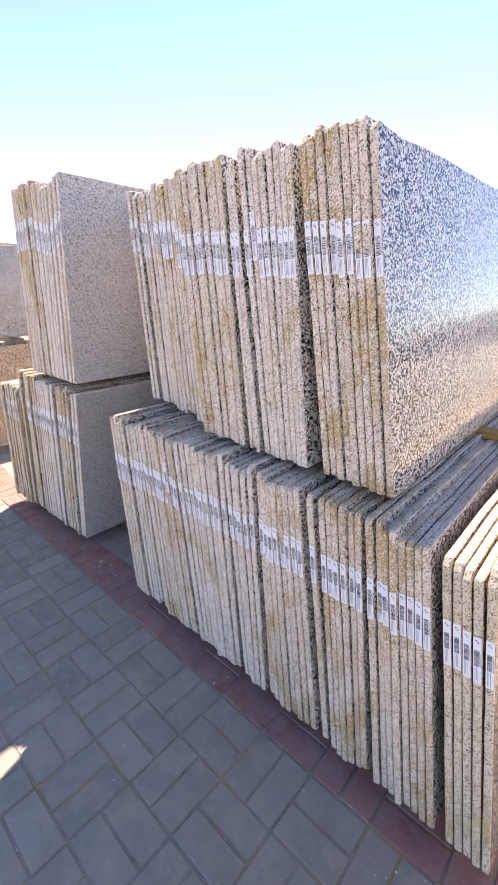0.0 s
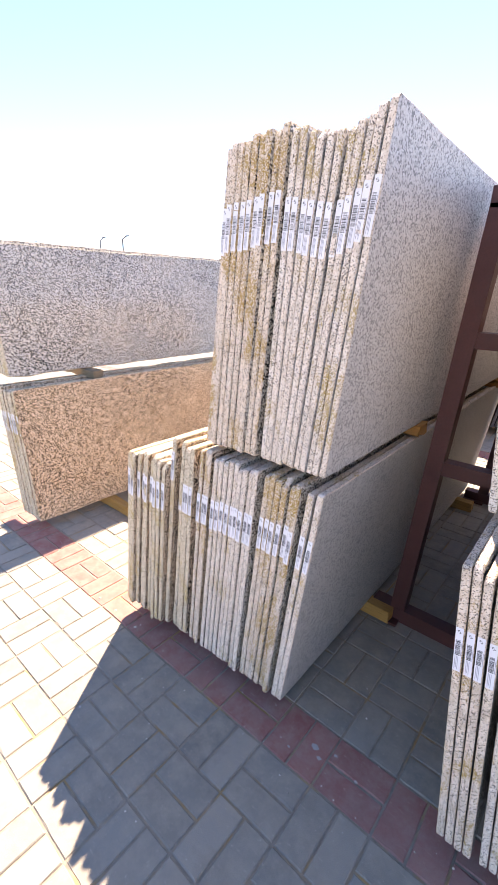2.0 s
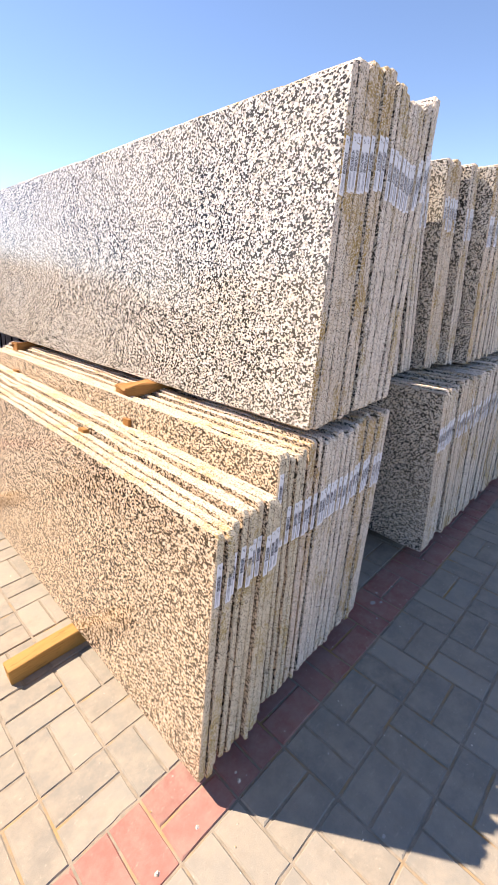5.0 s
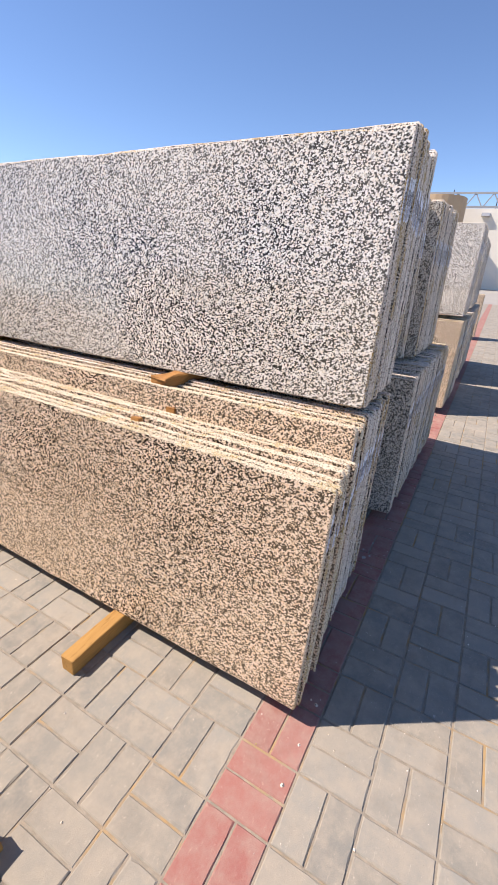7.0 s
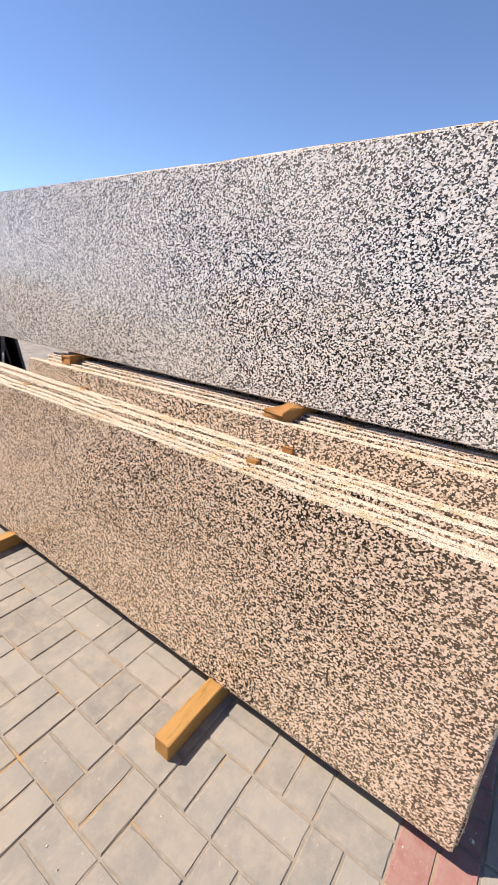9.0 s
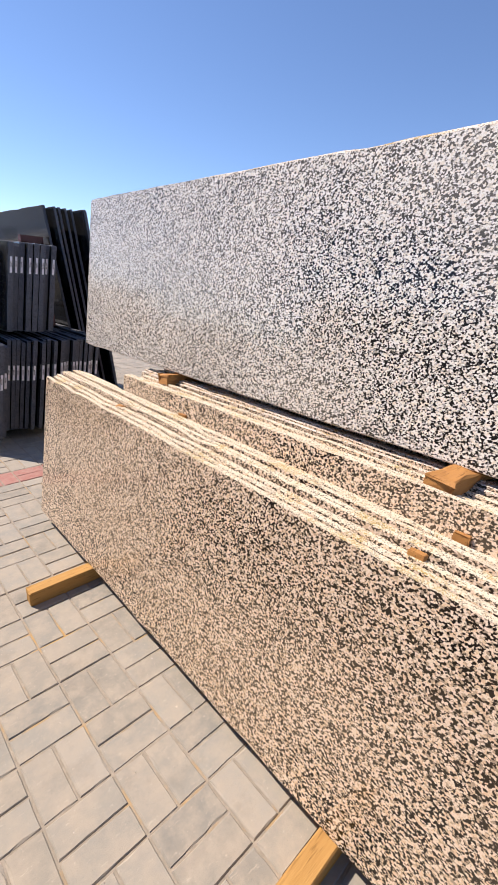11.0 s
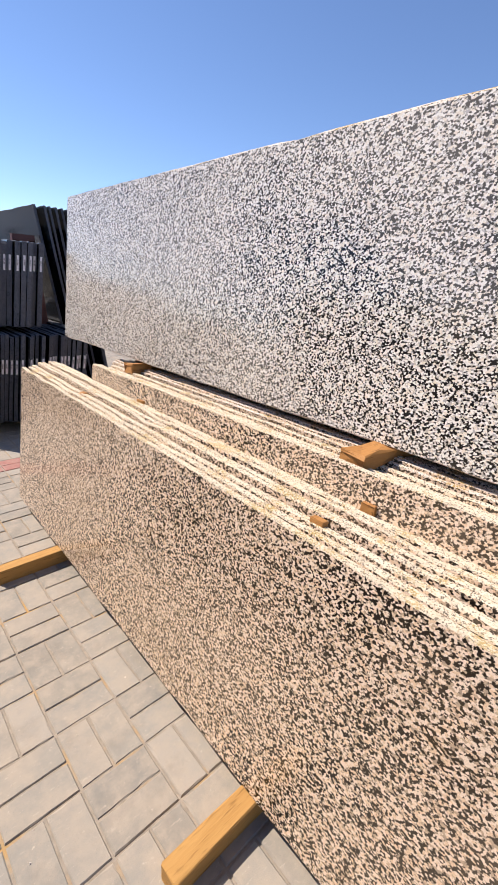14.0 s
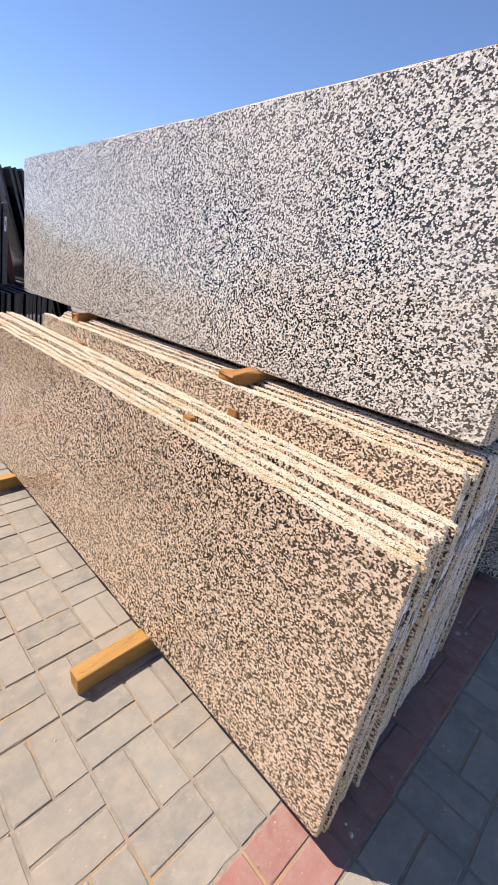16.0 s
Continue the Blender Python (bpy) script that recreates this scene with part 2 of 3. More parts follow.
def joined(name, boxes, mat):
    verts, faces = [], []
    for a, b in boxes:
        v, f = box_data(a, b)
        n = len(verts)
        verts += v
        faces += [tuple(i + n for i in q) for q in f]
    return mesh_of(name, verts, faces, [mat])


def bevelled(name, a, b, mat, width=0.004, wobble=0.0, seed=0, cuts=0):
    """A box with rounded edges; wobble makes it uneven."""
    bm = bmesh.new()
    v, f = box_data(a, b)
    vs = [bm.verts.new(c) for c in v]
    for q in f:
        bm.faces.new([vs[i] for i in q])
    if cuts:
        long_way = max(range(3), key=lambda i: b[i] - a[i])
        es = [e for e in bm.edges if abs((e.verts[0].co - e.verts[1].co)[long_way]) > 1e-6]
        bmesh.ops.subdivide_edges(bm, edges=es, cuts=cuts, use_grid_fill=True)
    bmesh.ops.bevel(bm, geom=[e for e in bm.edges if e.calc_face_angle(0) > 0.5], offset=width, segments=2, affect="EDGES", profile=0.5)
    if wobble:
        rnd = random.Random(seed)
        for vert in bm.verts:
            vert.co += Vector([rnd.uniform(-wobble, wobble) for _ in range(3)])
    me = bpy.data.meshes.new(name)
    bm.to_mesh(me)
    bm.free()
    me.materials.append(mat)
    return me


def bar_mesh(name, a, b, w, mat, h=None):
    """A square tube from a to b."""
    a, b = Vector(a), Vector(b)
    d = b - a
    h = h or w
    me = bevelled(name, (-w / 2, -h / 2, 0), (w / 2, h / 2, d.length), mat, min(w, h) * 0.1)
    side = Vector((0, 1, 0)) if abs(d.normalized().y) < 0.9 else Vector((1, 0, 0))
    z = d.normalized()
    x = side.cross(z).normalized()
    m = Matrix((x, z.cross(x), z)).transposed().to_4x4()
    m.translation = a
    me.transform(m)
    return me


# ---- slabs ----
def slab_mesh(length, height, thick, seed, face, edge, back=None, rough=1.0, taper=0.0):
    """An upright slab: x its thickness, y its length from the near end, z up. Its rim is sawn and a little chipped."""
    rnd = random.Random(seed)
    outline = []
    ny, nz = max(6, int(length / 0.11)), max(5, int(height / 0.075))
    c = [rnd.uniform(0.004, 0.011) for _ in range(4)]
    if rnd.random() < 0.3:
        c[rnd.randrange(4)] = rnd.uniform(0.014, 0.03)

    def run(p, q, n, out):
        for i in range(n):
            t = i / n
            j = rnd.uniform(-0.0024, 0.0014) * rough if 0 < i else 0
            if rnd.random() < 0.09 and i:
                j -= rnd.uniform(0.003, 0.009) * rough
            outline.append((p[0] + (q[0] - p[0]) * t + out[0] * j, p[1] + (q[1] - p[1]) * t + out[1] * j))

    run((c[0], 0), (length - c[1], 0), ny, (0, 1))
    run((length - c[1], 0), (length, c[1]), 2, (0.7, 0.7))
    run((length, c[1]), (length, height - c[2]), nz, (1, 0))
    run((length, height - c[2]), (length - c[2], height), 2, (0.7, 0.7))
    run((length - c[2], height), (c[3], height), ny, (0, 1))
    run((c[3], height), (0, height - c[3]), 2, (0.7, 0.7))
    run((0, height - c[3]), (0, c[0]), nz, (0.4, 0))
    run((0, c[0]), (c[0], 0), 2, (0.7, 0.7))
    outline = [(y, z * (1 - taper / height * y / length)) for y, z in outline]
    n = len(outline)
    verts = []
    for x, inset in ((0.0, 0.004), (0.0024, 0.0), (thick - 0.0024, 0.0), (thick, 0.004)):
        for y, z in outline:
            k = inset * rnd.uniform(0.5, 1.3)
            verts.append((x, y + k * (1 if y < 0.02 else -1 if y > length - 0.02 else 0), z + k * (1 if z < 0.02 else -1 if z > height - 0.02 else 0)))
    faces = [tuple(range(n)), tuple(range(4 * n - 1, 3 * n - 1, -1))]
    slots = [0, 2 if back else 0]
    for r in range(3):
        for i in range(n):
            j = (i + 1) % n
            faces.append((r * n + i, (r + 1) * n + i, (r + 1) * n + j, r * n + j))
            slots.append(1)
    return mesh_of("granite_slab", verts, faces, [face, edge] + ([back] if back else []), slots)


STICKER_T = 0.0006
STICKER = bevelled("sticker", (-0.0083, -STICKER_T, -0.122), (0.0083, 0, 0), PAPER, 0.0002)


def barcode_mesh(seed):
    rnd = random.Random(seed)
    boxes, z = [], -0.034
    while z > -0.076:
        h = rnd.choice((0.0007, 0.0007, 0.0013, 0.002))
        boxes.append(((-0.006, -0.0011, z - h), (0.0045, -0.0005, z)))
        z -= h + rnd.choice((0.0007, 0.0009, 0.0016))
    return joined("barcode", boxes, INK)


def print_mesh():
    boxes = []
    for x, z0, z1 in ((-0.0052, -0.117, -0.079), (-0.0022, -0.112, -0.079), (0.0008, -0.117, -0.08), (0.0062, -0.076, -0.04)):
        boxes.append(((x, -0.0010, z0), (x + 0.0011, -0.0005, z1)))
    return joined("fine_print", boxes, FAINT)


def emblem_mesh():
    """A dark swirl of two arcs."""
    verts, faces = [], []
    for cx, cz, a0, a1, r0, r1 in ((-0.001, -0.009, 40, 270, 0.0013, 0.0031), (0.0008, -0.0125, -140, 90, 0.0012, 0.003)):
        n0 = len(verts)
        for i in range(13):
            a = radians(a0 + (a1 - a0) * i / 12)
            for r in (r0, r1):
                verts.append((cx + r * math.cos(a), -0.0010, cz + r * math.sin(a) * 0.8))
        for i in range(12):
            k = n0 + 2 * i
            faces.append((k, k + 1, k + 3, k + 2))
    return mesh_of("emblem", verts, faces, [INK])


BARCODES = [barcode_mesh(s) for s in range(4)]
PRINT, EMBLEM = print_mesh(), emblem_mesh()
VARIANTS = {}
pick = random.Random(11)


def slab_variant(length, height, thick, face, edge, back, count=4, taper=0.0):
    key = (round(length, 2), round(height, 2), round(thick, 4), face.name, edge.name, back.name if back else "", taper)
    if key not in VARIANTS:
        VARIANTS[key] = [slab_mesh(length, height, thick, hash_seed(key, s), face, edge, back, 1.0, taper) for s in range(count)]
    return pick.choice(VARIANTS[key])


def hash_seed(key, s):
    return sum((i + 1) * ord(ch) for i, ch in enumerate(str(key))) + 7919 * s


def row_of_slabs(count, bottoms, tops, z, height, y, length, label, group, face=GREY_FACE, edge=PALE_EDGE, back=None, sticker=0.15, yaw=0.0, pitch=0.0,
                 ragged=0.006, uneven=0.006, thick=None, name="granite_slab", faint=False, category="stone slab", grow=0.0, gap=0.010, taper=0.0):
    """Slabs standing side by side, from bottoms[0] to bottoms[1] at the foot and tops[0] to tops[1] at the head."""
    bottoms, tops = (bottoms[0], bottoms[1] - gap), (tops[0], tops[1] - gap * 0.5)
    if thick is None:
        thick = round(min(0.0235, max(0.0165, (0.4 * min(bottoms[1] - bottoms[0], tops[1] - tops[0]) + 0.6 * max(bottoms[1] - bottoms[0], tops[1] - tops[0])) / count - 0.0028)), 4)
    for i in range(count):
        f = i / max(1, count - 1)
        xb = bottoms[0] + (bottoms[1] - thick - bottoms[0]) * f
        xt = tops[0] + (tops[1] - thick - tops[0]) * f
        h = round(height + grow * f, 2) + (0.01 * pick.randrange(-1, 2) if uneven > 0.002 else 0)
        lean = math.degrees(math.atan2(xt - xb, h))
        me = slab_variant(length, h, thick, face, edge, back, 4, taper)
        at = pose(xb, y + pick.uniform(-ragged, ragged), z + pick.uniform(0, uneven), pitch, lean + pick.uniform(-0.12, 0.12), yaw + pick.uniform(-0.06, 0.06))
        slab = new(name, me)
        slab.matrix_basis = at
        tagged(slab, label, category, group)
        if sticker:
            s = put_part("sticker", STICKER, slab, pose(thick / 2 + pick.uniform(-0.001, 0.001), -0.0016, h - sticker - (h - height - grow * f) + pick.uniform(-0.003, 0.003) + (min(0.05, sticker * 0.35) if gap > 0.012 and pick.random() < 0.03 else 0.0), 0, pick.uniform(-0.6, 0.6), 0), "white paper barcode sticker")
            put_part("barcode", pick.choice(BARCODES), s)
            if not faint:
                put_part("fine_print", PRINT, s)
                put_part("emblem", EMBLEM, s)


def timber(a, b, label, seed, mat=WOOD, name="timber_bearer", at=None, wobble=0.0025):
    ob = new(name, bevelled(name, a, b, mat, 0.004, wobble, seed, 7))
    if at is not None:
        ob.matrix_basis = at
    return tagged(ob, label, "timber")


# ---- the two-tier stack of pink and grey granite, leaning on the rack ----
PINK = "pink and black speckled polished granite slab, upright on timber bearers"
TALL = "grey granite slab with stained sawn rim, upright on timber bearers"
UPPER = "grey and black speckled polished granite slab, stacked on the lower tier"
LO, UP = "slabs of the lower tier", "slabs of the upper tier"
row_of_slabs(3, (0.122, 0.202), (0.228, 0.312), 0.070, 0.795, -0.125, 2.90, PINK, LO, PINK_FACE, CREAM_EDGE, sticker=0.07, yaw=-0.4, uneven=0.004, ragged=0.01, gap=0.009)
row_of_slabs(7, (0.208, 0.370), (0.320, 0.458), 0.070, 0.81, -0.12, 2.90, PINK, LO, PINK_FACE, CREAM_EDGE, sticker=0.088, yaw=-0.3, uneven=0.004, ragged=0.01, gap=0.004)
row_of_slabs(1, (0.374, 0.406), (0.476, 0.506), 0.070, 0.91, -0.105, 2.42, PINK, LO, PINK_FACE, CREAM_EDGE, sticker=0.05, yaw=0.2, pitch=-0.6, uneven=0)
row_of_slabs(4, (0.418, 0.514), (0.513, 0.594), 0.070, 0.89, -0.10, 2.42, PINK, LO, PINK_FACE, CREAM_EDGE, sticker=0.155, yaw=0.2, pitch=-0.6, uneven=0.004, ragged=0.01, gap=0.004)
row_of_slabs(3, (0.527, 0.588), (0.616, 0.680), 0.070, 0.885, -0.098, 2.5, TALL, LO, PINK_FACE, OCHRE_EDGE, sticker=0.165, yaw=0.0, pitch=-0.6)
row_of_slabs(9, (0.596, 0.804), (0.688, 0.880), 0.070, 0.88, -0.095, 2.5, TALL, LO, GREY_FACE, PALE_EDGE, sticker=0.155, pitch=-0.5)
row_of_slabs(6, (0.808, 0.958), (0.896, 1.042), 0.070, 0.88, -0.088, 2.5, TALL, LO, GREY_FACE, OCHRE_EDGE, sticker=0.15, pitch=-0.5)
row_of_slabs(2, (0.964, 1.016), (1.052, 1.112), 0.070, 0.88, -0.085, 2.5, TALL, LO, GREY_FACE, PALE_EDGE, SAWN_PLAIN, sticker=0.16, pitch=-0.5)
row_of_slabs(9, (0.624, 0.850), (0.716, 0.922), 0.992, 0.865, -0.07, 3.19, UPPER, UP, GREY_FACE, OCHRE_EDGE, sticker=0.145, yaw=-0.1, pitch=-0.3, grow=0.022, uneven=0.002, taper=0.03)
row_of_slabs(6, (0.864, 0.988), (0.926, 1.072), 0.992, 0.87, -0.065, 3.19, UPPER, UP, GREY_FACE, PALE_EDGE, SAWN_FACE, sticker=0.145, yaw=-0.1, pitch=-0.3, grow=-0.02, uneven=0.002, gap=0.003, taper=0.03)
row_of_slabs(5, (0.988, 1.096), (1.078, 1.186), 0.992, 0.85, -0.065, 3.19, UPPER, UP, GREY_FACE, PALE_EDGE, SAWN_FACE, sticker=0.145, yaw=-0.1, pitch=-0.3, grow=0.04, uneven=0.002, gap=0.001, taper=0.03)

# ---- the stack on the other side of the rack ----
OTHER = "grey granite slab with ochre stained rim, upright beside the rack"
BL, BU = "slabs of the far-side lower tier", "slabs of the far-side upper tier"
row_of_slabs(4, (1.576, 1.679), (1.490, 1.589), 0.070, 0.864, -0.123, 2.9, OTHER, BL, GREY_FACE, OCHRE_EDGE, sticker=0.165, gap=0.014)
row_of_slabs(4, (1.685, 1.783), (1.594, 1.688), 0.070, 0.864, -0.118, 2.9, OTHER, BL, GREY_FACE, PALE_EDGE, sticker=0.165, gap=0.014)
row_of_slabs(10, (1.799, 2.029), (1.695, 1.908), 0.070, 0.869, -0.123, 2.9, OTHER, BL, GREY_FACE, OCHRE_EDGE, sticker=0.16, gap=0.014)
row_of_slabs(9, (2.039, 2.276), (1.918, 2.172), 0.070, 0.869, -0.123, 2.9, OTHER, BL, GREY_FACE, PALE_EDGE, sticker=0.155, gap=0.014)
row_of_slabs(5, (2.290, 2.406), (2.183, 2.308), 0.070, 0.869, -0.128, 2.9, OTHER, BL, GREY_FACE, PALE_EDGE, sticker=0.155, gap=0.014)
row_of_slabs(8, (2.415, 2.628), (2.320, 2.488), 0.070, 0.869, -0.128, 2.9, OTHER, BL, GREY_FACE, OCHRE_EDGE, sticker=0.155, gap=0.014)
row_of_slabs(1, (2.638, 2.671), (2.502, 2.538), 0.070, 0.869, -0.128, 2.9, OTHER, BL, GREY_FACE, OCHRE_EDGE, sticker=0.155, gap=0.014)
row_of_slabs(6, (2.677, 2.818), (2.547, 2.682), 0.070, 0.869, -0.133, 2.9, OTHER, BL, GREY_FACE, OCHRE_EDGE, sticker=0.155, gap=0.014)
row_of_slabs(8, (2.828, 3.022), (2.692, 2.862), 0.070, 0.869, -0.138, 2.9, OTHER, BL, GREY_FACE, OCHRE_EDGE, sticker=0.155, gap=0.014)
row_of_slabs(5, (3.039, 3.164), (2.880, 2.997), 0.070, 0.864, -0.138, 2.9, OTHER, BL, PINK_FACE, CREAM_EDGE, sticker=0.155, gap=0.014)
row_of_slabs(2, (1.484, 1.541), (1.397, 1.454), 0.959, 0.845, 0.115, 2.9, OTHER, BU, GREY_FACE, PALE_EDGE, sticker=0.10, gap=0.014)
row_of_slabs(4, (1.561, 1.669), (1.470, 1.576), 0.959, 0.845, 0.115, 2.9, OTHER, BU, GREY_FACE, PALE_EDGE, sticker=0.12, gap=0.014)
row_of_slabs(6, (1.711, 1.869), (1.618, 1.768), 0.959, 0.855, 0.070, 2.9, OTHER, BU, GREY_FACE, OCHRE_EDGE, sticker=0.14, gap=0.014)
row_of_slabs(4, (1.876, 1.979), (1.772, 1.869), 0.959, 0.845, 0.035, 2.9, OTHER, BU, GREY_FACE, PALE_EDGE, sticker=0.16, gap=0.014)
row_of_slabs(8, (1.985, 2.202), (1.873, 2.088), 0.959, 0.848, -0.025, 3.0, OTHER, BU, GREY_FACE, OCHRE_EDGE, sticker=0.185, gap=0.014)
row_of_slabs(3, (2.212, 2.278), (2.100, 2.142), 0.959, 0.832, -0.030, 3.0, OTHER, BU, GREY_FACE, PALE_EDGE, sticker=0.18, gap=0.014)
row_of_slabs(8, (2.284, 2.465), (2.153, 2.345), 0.959, 0.848, -0.035, 3.0, OTHER, BU, GREY_FACE, PALE_EDGE, sticker=0.19, gap=0.014)
row_of_slabs(9, (2.505, 2.731), (2.353, 2.562), 0.959, 0.856, -0.035, 3.0, OTHER, BU, GREY_FACE, OCHRE_EDGE, sticker=0.19, gap=0.014)

# ---- the brown stack across the aisle ----
BROWN = "brown speckled granite slab, leaning in the stack across the aisle"
row_of_slabs(9, (-1.095, -0.872), (-1.21, -0.985), 0.070, 0.835, -0.09, 2.93, BROWN, "slabs across the aisle, lower tier", PINK_FACE, CREAM_EDGE, sticker=0.15, yaw=-1.7)
row_of_slabs(9, (-1.36, -1.150), (-1.475, -1.262), 0.945, 0.79, -0.02, 2.87, "grey-brown speckled granite slab on the upper tier across the aisle", "slabs across the aisle, upper tier", GREY_FACE, CREAM_EDGE, sticker=0.15, yaw=-1.0)

# ---- the next stacks along the row ----
NEXT = "pale grey granite slab standing in the next stack"
row_of_slabs(14, (4.18, 4.68), (4.30, 4.80), 0.070, 0.93, -0.14, 2.8, NEXT, "slabs of the next stack, lower tier", PINK_FACE, CREAM_EDGE, sticker=0.15, faint=True, thick=0.032)
row_of_slabs(14, (4.70, 5.20), (4.82, 5.32), 0.070, 0.92, -0.16, 2.8, NEXT, "slabs of the next stack, lower tier", GREY_FACE, OCHRE_EDGE, sticker=0.15, faint=True, thick=0.032)
row_of_slabs(24, (4.34, 5.16), (4.46, 5.28), 1.045, 0.90, -0.11, 2.8, NEXT, "slabs of the next stack, upper tier", GREY_FACE, PALE_EDGE, sticker=0.15, faint=True, thick=0.032)
BEYOND = "grey granite slab standing in the stack beyond"
row_of_slabs(40, (5.95, 7.75), (5.85, 7.65), 0.070, 0.93, -0.15, 2.8, BEYOND, "slabs of the stack beyond, lower tier", GREY_FACE, OCHRE_EDGE, sticker=0.15, faint=True, thick=0.042)
row_of_slabs(32, (5.90, 7.35), (5.80, 7.25), 1.045, 0.86, -0.10, 2.8, BEYOND, "slabs of the stack beyond, upper tier", GREY_FACE, PALE_EDGE, sticker=0.15, faint=True, thick=0.042)
row_of_slabs(8, (11.1, 11.4), (11.2, 11.5), 0.070, 0.98, -0.10, 1.4, "yellow granite slab standing at the end of the row", "slabs at the end of the row", PINK_FACE, CREAM_EDGE, sticker=0, thick=0.025)

# ---- black granite stacks behind ----
BLACK = "black polished granite slab standing in the stack behind"
row_of_slabs(5, (-0.56, -0.30), (-0.47, -0.20), 0.09, 0.74, 4.95, 2.4, BLACK, "black slabs, lower tier", BLACK_FACE, BLACK_EDGE, sticker=0.06, faint=True, thick=0.046, ragged=0.045)
row_of_slabs(8, (-0.29, 0.10), (-0.19, 0.20), 0.09, 0.76, 4.75, 2.4, BLACK, "black slabs, lower tier", BLACK_FACE, BLACK_EDGE, sticker=0.09, faint=True, thick=0.043, ragged=0.045)
row_of_slabs(5, (0.14, 0.33), (0.24, 0.43), 0.09, 0.75, 4.02, 2.6, BLACK, "black slabs, lower tier", BLACK_FACE, BLACK_EDGE, sticker=0.22, faint=True, thick=0.032, ragged=0.045)
row_of_slabs(11, (0.36, 0.74), (0.46, 0.84), 0.09, 0.75, 4.16, 2.5, BLACK, "black slabs, lower tier", BLACK_FACE, BLACK_EDGE, sticker=0.2, faint=True, thick=0.030, ragged=0.045)
row_of_slabs(11, (0.78, 1.16), (0.88, 1.26), 0.09, 0.75, 4.2, 2.5, BLACK, "black slabs, lower tier", BLACK_FACE, BLACK_EDGE, sticker=0.2, faint=True, thick=0.030, ragged=0.045)
row_of_slabs(4, (-0.12, 0.03), (0.0, 0.15), 0.895, 0.78, 4.7, 2.3, BLACK, "black slabs, upper tier", BLACK_FACE, BLACK_EDGE, sticker=0.12, faint=True, thick=0.031, ragged=0.045)
row_of_slabs(9, (0.05, 0.44), (0.17, 0.54), 0.895, 0.71, 4.5, 2.3, BLACK, "black slabs, upper tier", BLACK_FACE, BLACK_EDGE, sticker=0.1, faint=True, thick=0.038, ragged=0.045)
row_of_slabs(8, (0.49, 0.86), (0.58, 0.95), 0.895, 0.68, 4.3, 2.3, BLACK, "black slabs, upper tier", BLACK_FACE, BLACK_EDGE, sticker=0.1, faint=True, thick=0.041, ragged=0.045)
row_of_slabs(7, (1.38, 1.82), (1.11, 1.54), 0.09, 1.86, 4.9, 1.7, "tall black granite slab leaning on the rack behind", "tall black slabs", BLACK_FACE, BLACK_EDGE, sticker=0, thick=0.025, ragged=0.12)
row_of_slabs(11, (-2.24, -1.12), (-2.42, -1.26), 0.09, 0.86, 5.3, 1.9, "black granite slab leaning loosely in an open row", "black slabs in the open row", BLACK_FACE, BLACK_EDGE, sticker=0, thick=0.024, ragged=0.06)
row_of_slabs(10, (-3.05, -2.2), (-2.95, -2.12), 0.86, 0.68, 8.0, 2.4, BLACK, "far black slabs, upper tier", BLACK_FACE, BLACK_EDGE, sticker=0.1, faint=True, thick=0.045)
row_of_slabs(14, (-3.35, -1.75), (-3.25, -1.65), 0.09, 0.74, 7.9, 2.4, BLACK, "far black slabs, lower tier", BLACK_FACE, BLACK_EDGE, sticker=0.1, faint=True, thick=0.045)
row_of_slabs(10, (-1.25, -0.35), (-1.38, -0.50), 0.09, 0.88, 7.9, 2.6, BLACK, "far black slabs beside the white slab", BLACK_FACE, BLACK_EDGE, sticker=0.1, faint=True, thick=0.05)
row_of_slabs(2, (-1.05, -0.9), (-1.36, -1.2), 0.98, 0.70, 8.6, 2.2, "white marble slab leaning on the black stack", "white slabs", MARBLE_FACE, PALE_EDGE, sticker=0, thick=0.04)
row_of_slabs(3, (-4.05, -3.8), (-4.05, -3.8), 0.09, 1.45, 6.6, 2.6, "blue-grey granite slab standing behind the brown stack", "blue-grey slabs", BLACK_FACE, BLACK_EDGE, sticker=0, thick=0.05)

# ---- timber ----
BEAR = "rough sawn yellow pine bearer lying on the paving under the slabs"
timber((-0.135, -0.03, 0), (1.12, 0.03, 0.070), BEAR, 1, at=pose(0, 0.672, 0, 0, 0, -0.5))
timber((-0.15, -0.03, 0), (1.12, 0.03, 0.070), BEAR, 2, at=pose(0, 2.115, 0, 0, 0, 0.3))
timber((1.59, -0.03, 0), (3.12, 0.03, 0.070), BEAR, 3, at=pose(0, 0.62, 0))
timber((1.59, -0.03, 0), (3.12, 0.03, 0.070), BEAR, 4, at=pose(0, 2.1, 0))
timber((-1.7, -0.03, 0), (-0.57, 0.03, 0.070), BEAR, 5, at=pose(0, 0.42, 0))
timber((-1.75, -0.03, 0), (-0.43, 0.03, 0.070), BEAR, 6, at=pose(0, 2.25, 0))
for k, (x0, x1, y, h) in enumerate(((4.1, 7.9, 0.6, 0.070), (4.1, 7.9, 2.0, 0.070), (11.0, 11.6, 0.3, 0.070), (11.0, 11.6, 1.0, 0.070), (-0.66, 1.85, 5.15, 0.09), (-0.66, 1.85, 6.2, 0.09),
                                    (-2.4, -1.0, 5.5, 0.09), (-2.4, -1.0, 6.7, 0.09), (-3.5, -0.2, 8.4, 0.09), (-3.5, -0.2, 9.6, 0.09), (-4.2, -3.7, 7.2, 0.09), (-4.2, -3.7, 8.6, 0.09))):
    timber((x0, y - 0.045, 0), (x1, y + 0.045, h), "grey weathered timber bearer under the stack", 20 + k, WOOD_GREY)
SPACER = "rough pine spacer laid across the slab tops between the tiers"


